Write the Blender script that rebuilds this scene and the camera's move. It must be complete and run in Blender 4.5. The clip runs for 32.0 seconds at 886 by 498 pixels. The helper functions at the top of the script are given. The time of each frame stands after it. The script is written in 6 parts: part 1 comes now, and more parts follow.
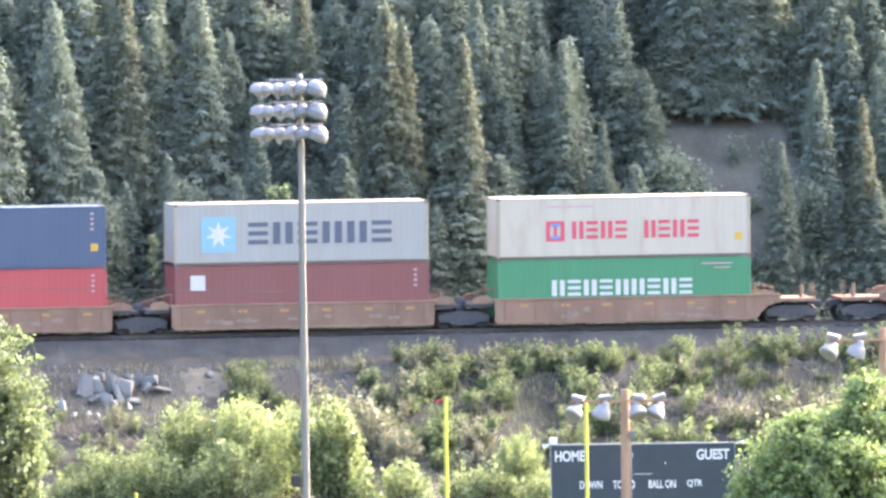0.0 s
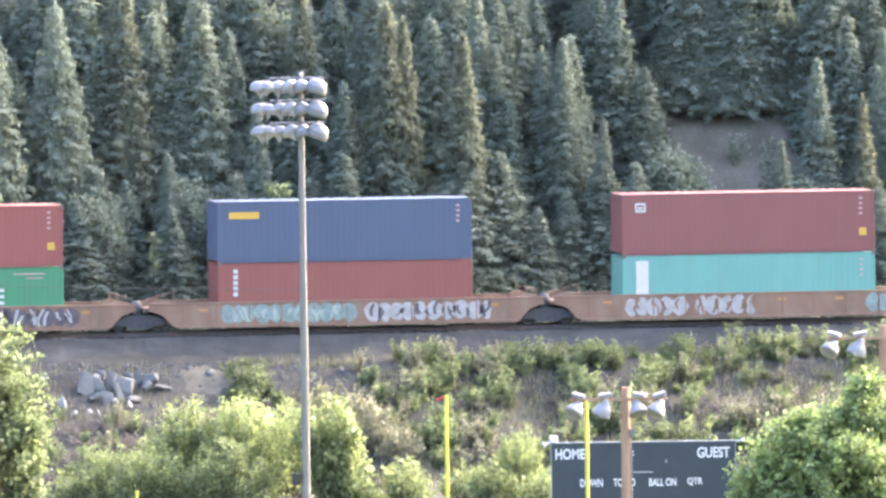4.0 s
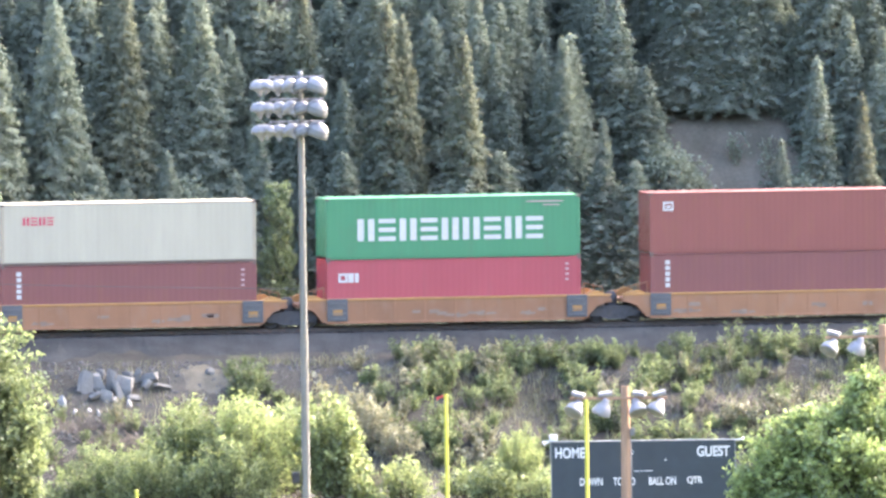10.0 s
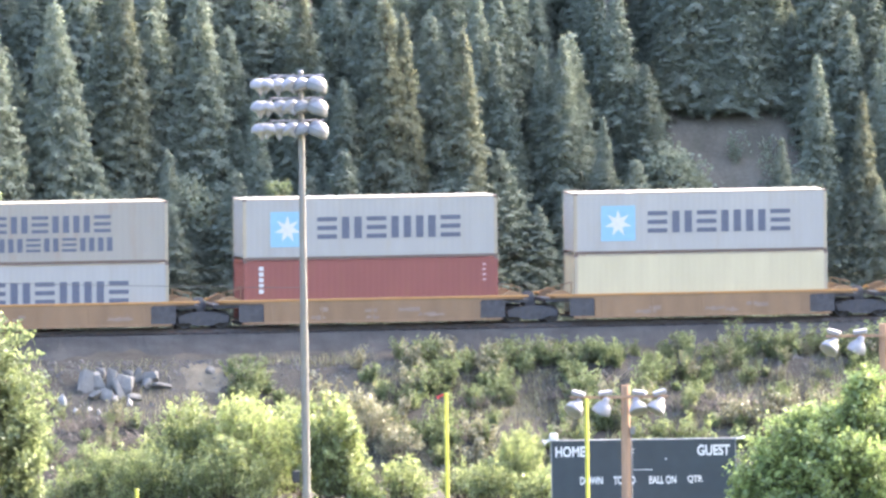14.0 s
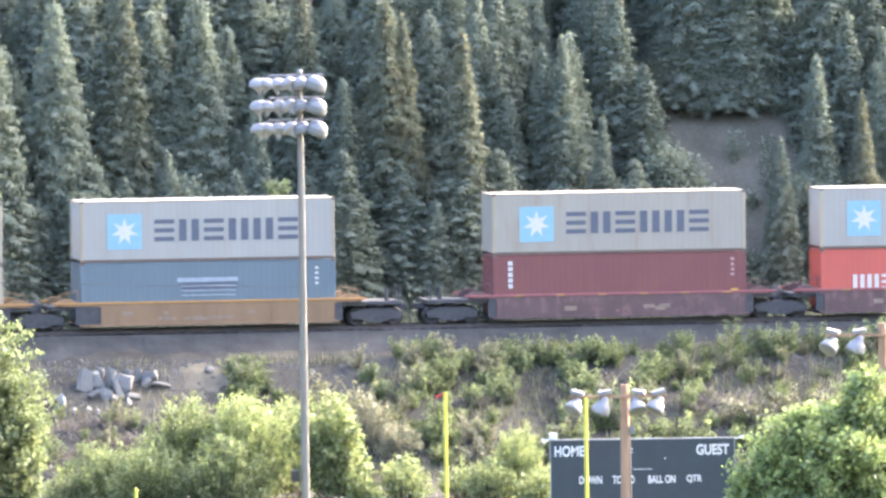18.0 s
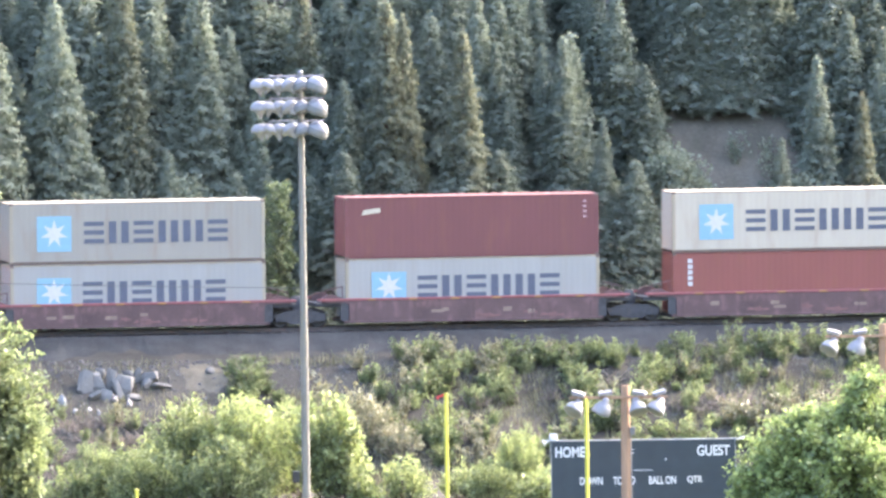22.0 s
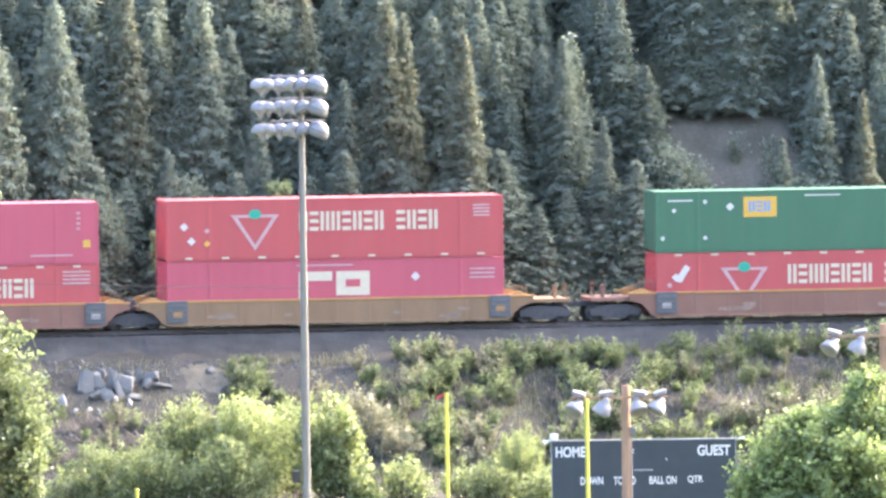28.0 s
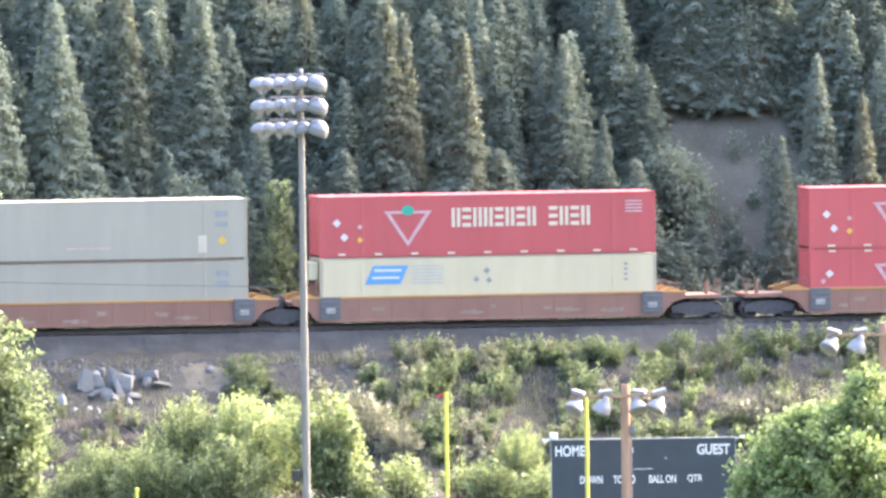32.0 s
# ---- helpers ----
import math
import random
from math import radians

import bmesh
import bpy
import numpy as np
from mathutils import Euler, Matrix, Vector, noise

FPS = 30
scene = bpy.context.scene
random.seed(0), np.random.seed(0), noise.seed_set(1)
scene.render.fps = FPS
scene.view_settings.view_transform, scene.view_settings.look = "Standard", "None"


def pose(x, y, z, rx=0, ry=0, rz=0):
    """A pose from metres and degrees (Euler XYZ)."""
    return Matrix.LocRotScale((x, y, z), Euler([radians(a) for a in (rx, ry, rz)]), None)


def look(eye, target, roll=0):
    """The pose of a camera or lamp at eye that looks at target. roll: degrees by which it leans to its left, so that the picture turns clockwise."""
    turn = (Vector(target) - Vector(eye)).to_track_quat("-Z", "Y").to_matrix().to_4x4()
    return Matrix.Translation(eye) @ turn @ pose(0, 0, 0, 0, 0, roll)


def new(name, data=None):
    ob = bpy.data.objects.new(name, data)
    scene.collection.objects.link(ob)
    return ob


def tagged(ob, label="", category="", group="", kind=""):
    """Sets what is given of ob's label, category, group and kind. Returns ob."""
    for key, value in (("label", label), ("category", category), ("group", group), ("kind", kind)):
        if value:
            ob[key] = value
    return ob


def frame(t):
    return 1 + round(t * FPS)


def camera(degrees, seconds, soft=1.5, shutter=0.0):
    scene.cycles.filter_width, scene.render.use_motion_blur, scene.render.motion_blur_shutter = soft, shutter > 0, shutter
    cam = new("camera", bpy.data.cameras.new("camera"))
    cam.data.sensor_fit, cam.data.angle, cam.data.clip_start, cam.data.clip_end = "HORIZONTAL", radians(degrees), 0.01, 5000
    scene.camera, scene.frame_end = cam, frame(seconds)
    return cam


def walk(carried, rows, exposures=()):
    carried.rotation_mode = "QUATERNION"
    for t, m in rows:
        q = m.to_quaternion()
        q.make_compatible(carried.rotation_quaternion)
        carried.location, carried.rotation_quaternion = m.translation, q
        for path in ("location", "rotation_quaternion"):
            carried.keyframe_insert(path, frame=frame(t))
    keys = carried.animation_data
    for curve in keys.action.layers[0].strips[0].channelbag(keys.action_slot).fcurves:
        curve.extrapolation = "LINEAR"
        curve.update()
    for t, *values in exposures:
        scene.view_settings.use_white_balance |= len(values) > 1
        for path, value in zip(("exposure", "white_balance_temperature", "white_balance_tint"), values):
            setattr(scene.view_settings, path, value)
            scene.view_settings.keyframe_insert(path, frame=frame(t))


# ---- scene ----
import itertools

# ---- the camera: a long lens on the far slope of the valley ----
EYE = (0.0, -1199.605, 66.403)
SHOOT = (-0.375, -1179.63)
AIM = [(0, 0.003, 3.729), (0.5, 0.038, 3.659), (1, -0.004, 3.698), (1.5, 0.015, 3.662), (2, 0.001, 3.703), (2.5, -0.003, 3.698), 
       (3, 0.033, 3.696), (3.5, -0.009, 3.654), (5.5, -0.027, 3.625), (6, 0.001, 3.666), (6.5, 0.026, 3.687), (7, 0.019, 3.662), 
       (7.5, 0.029, 3.614), (8, 0.003, 3.626), (8.5, -0.032, 3.638), (9, 0.011, 3.628), (9.5, -0.010, 3.622), (10, -0.010, 3.583), 
       (10.5, -0.040, 3.612), (11, 0.050, 3.597), (11.5, -0.018, 3.576), (12, -0.002, 3.596), (12.5, -0.043, 3.612), (13, 0.064, 3.571), 
       (13.5, 0.032, 3.540), (14, -0.024, 3.531), (14.5, 0.008, 3.581), (16.5, -0.013, 3.539), (17, 0.010, 3.572), (17.5, -0.011, 3.511), 
       (18, 0.017, 3.502), (18.5, -0.021, 3.535), (19, 0.006, 3.569), (19.5, 0.017, 3.541), (20, 0.011, 3.510), (20.5, 0.024, 3.504), 
       (21, 0.010, 3.522), (21.5, 0.010, 3.543), (22, -0.015, 3.546), (22.5, 0.038, 3.529), (23, -0.024, 3.528), (23.5, 0.006, 3.537), 
       (24, -0.013, 3.545), (24.5, -0.012, 3.504), (25, -0.018, 3.539), (25.5, -0.024, 3.526), (27.5, 0.004, 3.522), (28, -0.035, 3.541), 
       (28.5, -0.007, 3.535), (29, 0.010, 3.531), (29.5, -0.014, 3.508), (30, -0.037, 3.516), (30.5, -0.019, 3.522), (31, 0.012, 3.529), 
       (31.5, -0.006, 3.500), (32, -0.018, 3.490)]
TRAIN = [(0, 0), (1, -13.62), (2, -27.29), (3, -40.99), (3.5, -47.82), (5.5, -75.35), (6, -82.2), (7, -95.95), (8, -109.64), 
         (9, -123.48), (10, -137.24), (11, -150.99), (12, -164.69), (13, -178.47), (14, -192.17), (14.5, -199.04), (16.5, -226.76), (17, -233.69), 
         (18, -247.56), (19, -261.34), (19.5, -268.2), (20, -274.76), (20.5, -281.59), (21, -288.52), (22, -302.37), (23, -316.2), (24, -330.08), 
         (25, -343.92), (25.5, -350.88), (27.5, -378.54), (28, -385.49), (29, -399.33), (30, -413.17), (31, -427.08), (31.5, -433.99), (32, -440.9)]
EXPO, KELVIN, TINT, SKY, SUN = 3.86, 6000, 14, 0.15, 0.48
cam = camera(1.98565, 32.0, soft=2.7, shutter=0.12)
walk(cam, [(t, look(EYE, (x, -1.25, z), -0.82)) for t, x, z in AIM],
     exposures=[(0.0, EXPO, KELVIN, TINT), (32.0, EXPO, KELVIN, TINT)])

# ---- world and sun ----
SUN_DIR = Vector((0.704, 0.570, 0.423)).normalized()
world = bpy.data.worlds.new("sky")
scene.world = world
world.use_nodes = True
wn = world.node_tree
sky = wn.nodes.new("ShaderNodeTexSky")
sky.sky_type, sky.sun_disc = "NISHITA", False
sky.sun_elevation = math.asin(SUN_DIR.z)
sky.sun_rotation = math.atan2(SUN_DIR.x, SUN_DIR.y)
sky.air_density, sky.dust_density, sky.ozone_density = 0.8, 8.0, 0.6
wn.links.new(sky.outputs[0], wn.nodes["Background"].inputs[0])
wn.nodes["Background"].inputs[1].default_value = SKY
sun_data = bpy.data.lights.new("sun", "SUN")
sun_data.energy, sun_data.angle, sun_data.color = SUN, radians(3.0), (1.0, 0.89, 0.70)
new("sun", sun_data).matrix_world = look(SUN_DIR * 400, (0, 0, 0))


# ---- materials ----
def material(name, color, rough=0.6, metal=0.0, vary=0.15, scale=3.0, grain=40.0, bump=0.1, stain=None, amount=0.35, streak=(1, 1, 1), tint=0.0, glow=0.0):
    """Two scales of variation on a base colour, with an optional stain colour, streaks and a change from object to object."""
    m = bpy.data.materials.new(name)
    m.use_nodes = True
    n, l = m.node_tree.nodes, m.node_tree.links
    p = n["Principled BSDF"]
    p.inputs["Roughness"].default_value, p.inputs["Metallic"].default_value = rough, metal
    p.inputs["Specular IOR Level"].default_value = 0.04 if rough > 0.84 else 0.4
    tc = n.new("ShaderNodeTexCoord")
    mp = n.new("ShaderNodeMapping")
    mp.inputs["Scale"].default_value = streak
    l.new(tc.outputs["Object"], mp.inputs[0])
    big, fine = n.new("ShaderNodeTexNoise"), n.new("ShaderNodeTexNoise")
    big.inputs["Scale"].default_value, big.inputs["Detail"].default_value = scale, 6
    fine.inputs["Scale"].default_value, fine.inputs["Detail"].default_value = grain, 3
    l.new(mp.outputs[0], big.inputs["Vector"])
    l.new(tc.outputs["Object"], fine.inputs["Vector"])
    mul = n.new("ShaderNodeMath")
    mul.operation = "MULTIPLY_ADD"
    l.new(fine.outputs["Fac"], mul.inputs[0])
    mul.inputs[1].default_value = 0.5
    l.new(big.outputs["Fac"], mul.inputs[2])
    ramp = n.new("ShaderNodeMapRange")
    ramp.inputs["From Min"].default_value, ramp.inputs["From Max"].default_value = 0.45, 1.05
    ramp.inputs["To Min"].default_value, ramp.inputs["To Max"].default_value = 1 - vary, 1 + vary
    l.new(mul.outputs[0], ramp.inputs["Value"])
    last = ramp.outputs[0]
    if tint:
        info = n.new("ShaderNodeObjectInfo")
        r2 = n.new("ShaderNodeMapRange")
        r2.inputs["To Min"].default_value, r2.inputs["To Max"].default_value = 1 - tint, 1 + tint
        l.new(info.outputs["Random"], r2.inputs["Value"])
        mm = n.new("ShaderNodeMath")
        mm.operation = "MULTIPLY"
        l.new(last, mm.inputs[0])
        l.new(r2.outputs[0], mm.inputs[1])
        last = mm.outputs[0]
    vm = n.new("ShaderNodeVectorMath")
    vm.operation = "SCALE"
    vm.inputs[0].default_value = color[:3]
    l.new(last, vm.inputs["Scale"])
    out = vm.outputs[0]
    if stain:
        mix = n.new("ShaderNodeMix")
        mix.data_type = "RGBA"
        sn = n.new("ShaderNodeTexNoise")
        sn.inputs["Scale"].default_value, sn.inputs["Detail"].default_value = scale * 1.7, 8
        l.new(mp.outputs[0], sn.inputs["Vector"])
        sr = n.new("ShaderNodeMapRange")
        sr.inputs["From Min"].default_value, sr.inputs["From Max"].default_value = 0.52, 0.75
        sr.inputs["To Max"].default_value = amount
        l.new(sn.outputs["Fac"], sr.inputs["Value"])
        l.new(sr.outputs[0], mix.inputs["Factor"])
        l.new(out, mix.inputs["A"])
        mix.inputs["B"].default_value = (*stain, 1)
        out = mix.outputs["Result"]
    l.new(out, p.inputs["Base Color"])
    if bump:
        b = n.new("ShaderNodeBump")
        b.inputs["Strength"].default_value, b.inputs["Distance"].default_value = bump, 0.02
        l.new(fine.outputs["Fac"], b.inputs["Height"])
        l.new(b.outputs[0], p.inputs["Normal"])
    return m


def leaf_material(name, color, through_color, share=0.4, tint=0.15, vary=0.35, shine=0.06):
    """Leaves: a dull upper side, and light that comes through them."""
    m = bpy.data.materials.new(name)
    m.use_nodes = True
    n, l = m.node_tree.nodes, m.node_tree.links
    n.remove(n["Principled BSDF"])
    geo, info = n.new("ShaderNodeNewGeometry"), n.new("ShaderNodeObjectInfo")
    a, b = n.new("ShaderNodeMapRange"), n.new("ShaderNodeMapRange")
    a.inputs["To Min"].default_value, a.inputs["To Max"].default_value = 1 - vary, 1 + vary
    b.inputs["To Min"].default_value, b.inputs["To Max"].default_value = 1 - tint, 1 + tint
    tc, patch, pr = n.new("ShaderNodeTexCoord"), n.new("ShaderNodeTexNoise"), n.new("ShaderNodeMapRange")
    patch.inputs["Scale"].default_value, patch.inputs["Detail"].default_value = 1.6, 3
    pr.inputs["From Min"].default_value, pr.inputs["From Max"].default_value = 0.35, 0.65
    pr.inputs["To Min"].default_value, pr.inputs["To Max"].default_value = 1 - vary * 0.7, 1 + vary * 0.7
    l.new(tc.outputs["Object"], patch.inputs["Vector"])
    l.new(patch.outputs["Fac"], pr.inputs["Value"])
    l.new(geo.outputs["Random Per Island"], a.inputs["Value"])
    l.new(info.outputs["Random"], b.inputs["Value"])
    mul = n.new("ShaderNodeMath")
    mul.operation = "MULTIPLY"
    l.new(a.outputs[0], mul.inputs[0])
    l.new(b.outputs[0], mul.inputs[1])
    last = n.new("ShaderNodeMath")
    last.operation = "MULTIPLY"
    l.new(mul.outputs[0], last.inputs[0])
    l.new(pr.outputs[0], last.inputs[1])
    mul = last
    outs = []
    for c, kind in ((color, "ShaderNodeBsdfDiffuse"), (through_color, "ShaderNodeBsdfTranslucent")):
        vm = n.new("ShaderNodeVectorMath")
        vm.operation = "SCALE"
        vm.inputs[0].default_value = c
        l.new(mul.outputs[0], vm.inputs["Scale"])
        s = n.new(kind)
        l.new(vm.outputs[0], s.inputs[0])
        outs.append(s)
    gloss = n.new("ShaderNodeBsdfGlossy")
    gloss.inputs["Roughness"].default_value = 0.45
    gloss.inputs["Color"].default_value = (0.8, 0.85, 0.8, 1)
    mx, mg = n.new("ShaderNodeMixShader"), n.new("ShaderNodeMixShader")
    mx.inputs[0].default_value, mg.inputs[0].default_value = share, shine
    l.new(outs[0].outputs[0], mx.inputs[1])
    l.new(outs[1].outputs[0], mx.inputs[2])
    l.new(mx.outputs[0], mg.inputs[1])
    l.new(gloss.outputs[0], mg.inputs[2])
    l.new(mg.outputs[0], n["Material Output"].inputs["Surface"])
    return m


RUST = (0.20, 0.09, 0.045)


def paint(name, color, stain=RUST, amount=0.25, rough=0.5, vary=0.07):
    return material(name, color, rough, 0, vary, 0.7, 12, 0.04, stain, amount, (1.6, 1.6, 0.35), 0.05)


# Faded container paints, desaturated further so the colours carry the haze.
PAINT = {
    "maroon": paint("maroon container paint", (0.162, 0.061, 0.056)),
    "brownred": paint("brown red container paint", (0.184, 0.061, 0.050)),
    "darkmaroon": paint("dark maroon container paint", (0.137, 0.049, 0.049)),
    "crimson": paint("crimson container paint", (0.288, 0.058, 0.070), (0.240, 0.080, 0.080)),
    "red": paint("bright red container paint", (0.324, 0.059, 0.059), (0.288, 0.080, 0.072)),
    "brightred": paint("orange red container paint", (0.378, 0.083, 0.063), (0.320, 0.112, 0.080)),
    "rosered": paint("rose red container paint", (0.350, 0.069, 0.095), (0.304, 0.096, 0.112), 0.2),
    "tomato": paint("tomato red container paint", (0.333, 0.063, 0.065), (0.288, 0.096, 0.088), 0.2),
    "fadedred": paint("faded red container paint", (0.211, 0.066, 0.054)),
    "green": paint("green container paint", (0.052, 0.184, 0.090), (0.080, 0.128, 0.072)),
    "darkgreen": paint("dark green container paint", (0.038, 0.112, 0.063), (0.072, 0.104, 0.072)),
    "turquoise": paint("turquoise container paint", (0.112, 0.263, 0.223), (0.160, 0.192, 0.152)),
    "navy": paint("navy blue container paint", (0.058, 0.077, 0.121), (0.080, 0.088, 0.120)),
    "blue": paint("faded blue container paint", (0.101, 0.135, 0.155), (0.120, 0.160, 0.192)),
    "grey": paint("pale grey container paint", (0.268, 0.261, 0.241), (0.264, 0.232, 0.184), 0.35),
    "lightgrey": paint("light grey container paint", (0.302, 0.297, 0.261), (0.280, 0.256, 0.208), 0.3),
    "oldgrey": paint("weathered grey container paint", (0.243, 0.225, 0.191), (0.224, 0.160, 0.112), 0.5),
    "midgrey": paint("plain grey container paint", (0.248, 0.234, 0.184), (0.216, 0.212, 0.176), 0.3),
    "white": paint("white container paint", (0.383, 0.344, 0.275), (0.288, 0.216, 0.152), 0.45),
    "ivory": paint("ivory container paint", (0.360, 0.329, 0.248), (0.320, 0.288, 0.224), 0.3),
    "cream": paint("cream container paint", (0.410, 0.362, 0.236), (0.360, 0.320, 0.224), 0.25),
}
# Tan covers rusty frames and also paints in the sunlit yellow rim.
FRAME = material("weathered and sun-tinted frame paint", (0.288, 0.248, 0.180), 0.55, 0, 0.12, 0.9, 12, 0.04, RUST, 0.4, (1.6, 1.6, 0.35), 0.1)
WHITE = material("white marking paint", (0.446, 0.439, 0.425), 0.5, 0, 0.08, 4, 30, 0.03, (0.360, 0.336, 0.320), 0.3)
IVORYMARK = material("ivory marking paint", (0.450, 0.401, 0.302), 0.5, 0, 0.08, 4, 30, 0.03)
SKYBLUE = material("sky blue marking paint", (0.187, 0.328, 0.396), 0.5, 0, 0.06, 4, 30, 0.03)
SLATE = material("slate marking paint", (0.075, 0.085, 0.115), 0.5, 0, 0.12, 4, 30, 0.03)
REDMARK = material("red marking paint", (0.432, 0.065, 0.094), 0.5, 0, 0.08, 4, 30, 0.03)
BLUEMARK = material("blue marking paint", (0.080, 0.216, 0.432), 0.5, 0, 0.08, 4, 30, 0.03)
PALEBLUE = material("faded blue writing", (0.248, 0.284, 0.320), 0.5, 0, 0.2, 4, 30, 0.03)
YELLOWMARK = material("amber marking paint", (0.464, 0.288, 0.048), 0.5, 0, 0.08, 4, 30, 0.03)
GREENMARK = material("green marking paint", (0.024, 0.256, 0.176), 0.5, 0, 0.08, 4, 30, 0.03)
PINKMARK = material("faded pale marking paint", (0.368, 0.248, 0.248), 0.5, 0, 0.2, 4, 30, 0.03)
POLESTEEL = material("dull galvanised pole steel", (0.176, 0.171, 0.167), 0.34, 0.55, 0.10, 2, 40, 0.05)
STEEL = material("galvanised steel", (0.128, 0.128, 0.130), 0.55, 0.0, 0.10, 2, 40, 0.05)
CASTING = material("worn steel casting", (0.136, 0.104, 0.088), 0.65, 0.3, 0.2, 6, 40, 0.1, RUST, 0.5)
CAR_ORANGE = material("faded orange well car paint", (0.238, 0.119, 0.061), 0.65, 0, 0.16, 0.8, 14, 0.08, (0.240, 0.152, 0.104), 0.55, (1, 1, 0.5), 0.08)
CAR_TAN = material("dusty tan well car paint", (0.180, 0.108, 0.072), 0.7, 0, 0.25, 0.8, 14, 0.08, (0.215, 0.160, 0.110), 0.65, (1, 1, 0.5), 0.08)
CAR_BROWN = material("dusty brown well car paint", (0.187, 0.097, 0.068), 0.7, 0, 0.16, 0.8, 14, 0.08, (0.160, 0.112, 0.088), 0.5, (1, 1, 0.5), 0.08)
CAR_MAROON = material("dull maroon well car paint", (0.092, 0.056, 0.054), 0.7, 0, 0.25, 1.2, 14, 0.08, (0.216, 0.120, 0.112), 0.6, (1, 1, 0.7), 0.08)
SILL_YELLOW = material("yellow sill paint", (0.336, 0.180, 0.060), 0.55, 0, 0.15, 1.5, 20, 0.05, (0.208, 0.128, 0.072), 0.5)
CAR_AMBER = material("dusty amber well car paint", (0.198, 0.124, 0.067), 0.7, 0, 0.18, 0.8, 14, 0.08, (0.160, 0.112, 0.072), 0.55, (1.5, 1, 0.4), 0.08)
WORN = material("worn primer patch", (0.160, 0.084, 0.076), 0.7, 0, 0.25, 3, 25, 0.03, (0.096, 0.060, 0.056), 0.7)
SILL_RED = material("red sill paint", (0.240, 0.080, 0.080), 0.55, 0, 0.15, 1.5, 20, 0.05, (0.192, 0.096, 0.088), 0.5)
BOGIE = material("dusty black running gear", (0.056, 0.056, 0.060), 0.7, 0.2, 0.3, 4, 30, 0.15, (0.090, 0.075, 0.065), 0.5)
TREAD = material("bright wheel steel", (0.060, 0.056, 0.053), 0.6, 0.3, 0.2, 6, 40, 0.05)
STENCIL = material("dark stencil panel", (0.085, 0.087, 0.092), 0.6, 0, 0.2, 5, 30, 0.05)
SPRAY = material("pale spray paint", (0.310, 0.292, 0.275), 0.6, 0, 0.25, 3, 25, 0.03, (0.264, 0.200, 0.176), 0.6)
SPRAYDARK = material("dark spray paint", (0.080, 0.068, 0.076), 0.6, 0, 0.3, 3, 25, 0.03)
SPRAYPALE = material("pale green spray paint", (0.27, 0.30, 0.25), 0.6, 0, 0.3, 3, 25, 0.03)
SPRAYTEAL = material("teal spray paint", (0.176, 0.220, 0.200), 0.6, 0, 0.3, 3, 25, 0.03)
RAIL = material("rail steel", (0.085, 0.075, 0.072), 0.6, 0.2, 0.2, 3, 30, 0.1, RUST, 0.6)
TIE = material("creosoted timber", (0.095, 0.085, 0.078), 0.85, 0, 0.3, 3, 25, 0.3, tint=0.2)
BALLAST = material("crushed stone ballast", (0.052, 0.052, 0.050), 0.95, 0, 0.35, 0.6, 9, 1.0, (0.048, 0.044, 0.042), 0.6)
EARTH = material("dry earth with gravel", (0.052, 0.049, 0.042), 0.95, 0, 0.40, 0.35, 6, 0.8, (0.088, 0.072, 0.056), 0.7)
ROCK = material("grey limestone boulder", (0.136, 0.133, 0.120), 0.85, 0, 0.35, 2, 14, 0.6, (0.096, 0.092, 0.084), 0.6, (1, 1, 0.4), tint=0.35)
STONE = material("broken grey stone", (0.105, 0.100, 0.094), 0.9, 0, 0.45, 0.8, 8, 0.3, (0.085, 0.08, 0.075), 0.7)
SLABROCK = material("pale grey limestone slab", (0.149, 0.144, 0.135), 0.85, 0, 0.30, 1.6, 10, 0.5, (0.101, 0.097, 0.094), 0.6, (1, 1, 0.4), tint=0.22)
BRIGHTROCK = material("white limestone boulder", (0.288, 0.284, 0.280), 0.85, 0, 0.2, 2, 14, 0.4)
BARK = material("grey brown bark", (0.089, 0.072, 0.060), 0.9, 0, 0.35, 5, 30, 0.8, tint=0.2)
PALEBARK = material("pale dead wood", (0.204, 0.170, 0.145), 0.85, 0, 0.3, 5, 30, 0.5, tint=0.2)
POLEWOOD = material("weathered pole timber", (0.272, 0.180, 0.124), 0.85, 0, 0.2, 2, 30, 0.4, (0.136, 0.096, 0.072), 0.6, (3, 3, 0.25))
YELLOWPOST = material("yellow goal post enamel", (0.374, 0.360, 0.054), 0.35, 0, 0.06, 2, 30, 0.02)
RIBBON = material("red ribbon cloth", (0.440, 0.056, 0.048), 0.7, 0, 0.1, 5, 40, 0.05)
LAMPWHITE = material("pale aluminium lamp shell", (0.216, 0.209, 0.221), 0.42, 0.1, 0.14, 5, 30, 0.03, (0.168, 0.156, 0.160), 0.5)
BOARD = material("dark slate scoreboard enamel", (0.024, 0.034, 0.044), 0.45, 0, 0.15, 1.5, 20, 0.02)
BOARDEDGE = material("grey metal edge", (0.240, 0.256, 0.272), 0.4, 0.5, 0.1, 4, 30, 0.03)
LETTER = material("white lettering vinyl", (0.535, 0.535, 0.535), 0.5, 0, 0.05, 4, 30, 0.02)
BLACKBOX = material("black plastic housing", (0.020, 0.020, 0.022), 0.5, 0, 0.15, 5, 30, 0.05)
WIRE = material("weathered cable sheath", (0.072, 0.072, 0.072), 0.6, 0, 0.1, 5, 30, 0.03)
# Tan of sunlit ground, painted onto the patches by the ballast.
SUNLIT_SOIL = material("sunlit tan soil", (0.118, 0.104, 0.078), 0.95, 0, 0.35, 1.2, 12, 0.8, (0.085, 0.076, 0.058), 0.6)
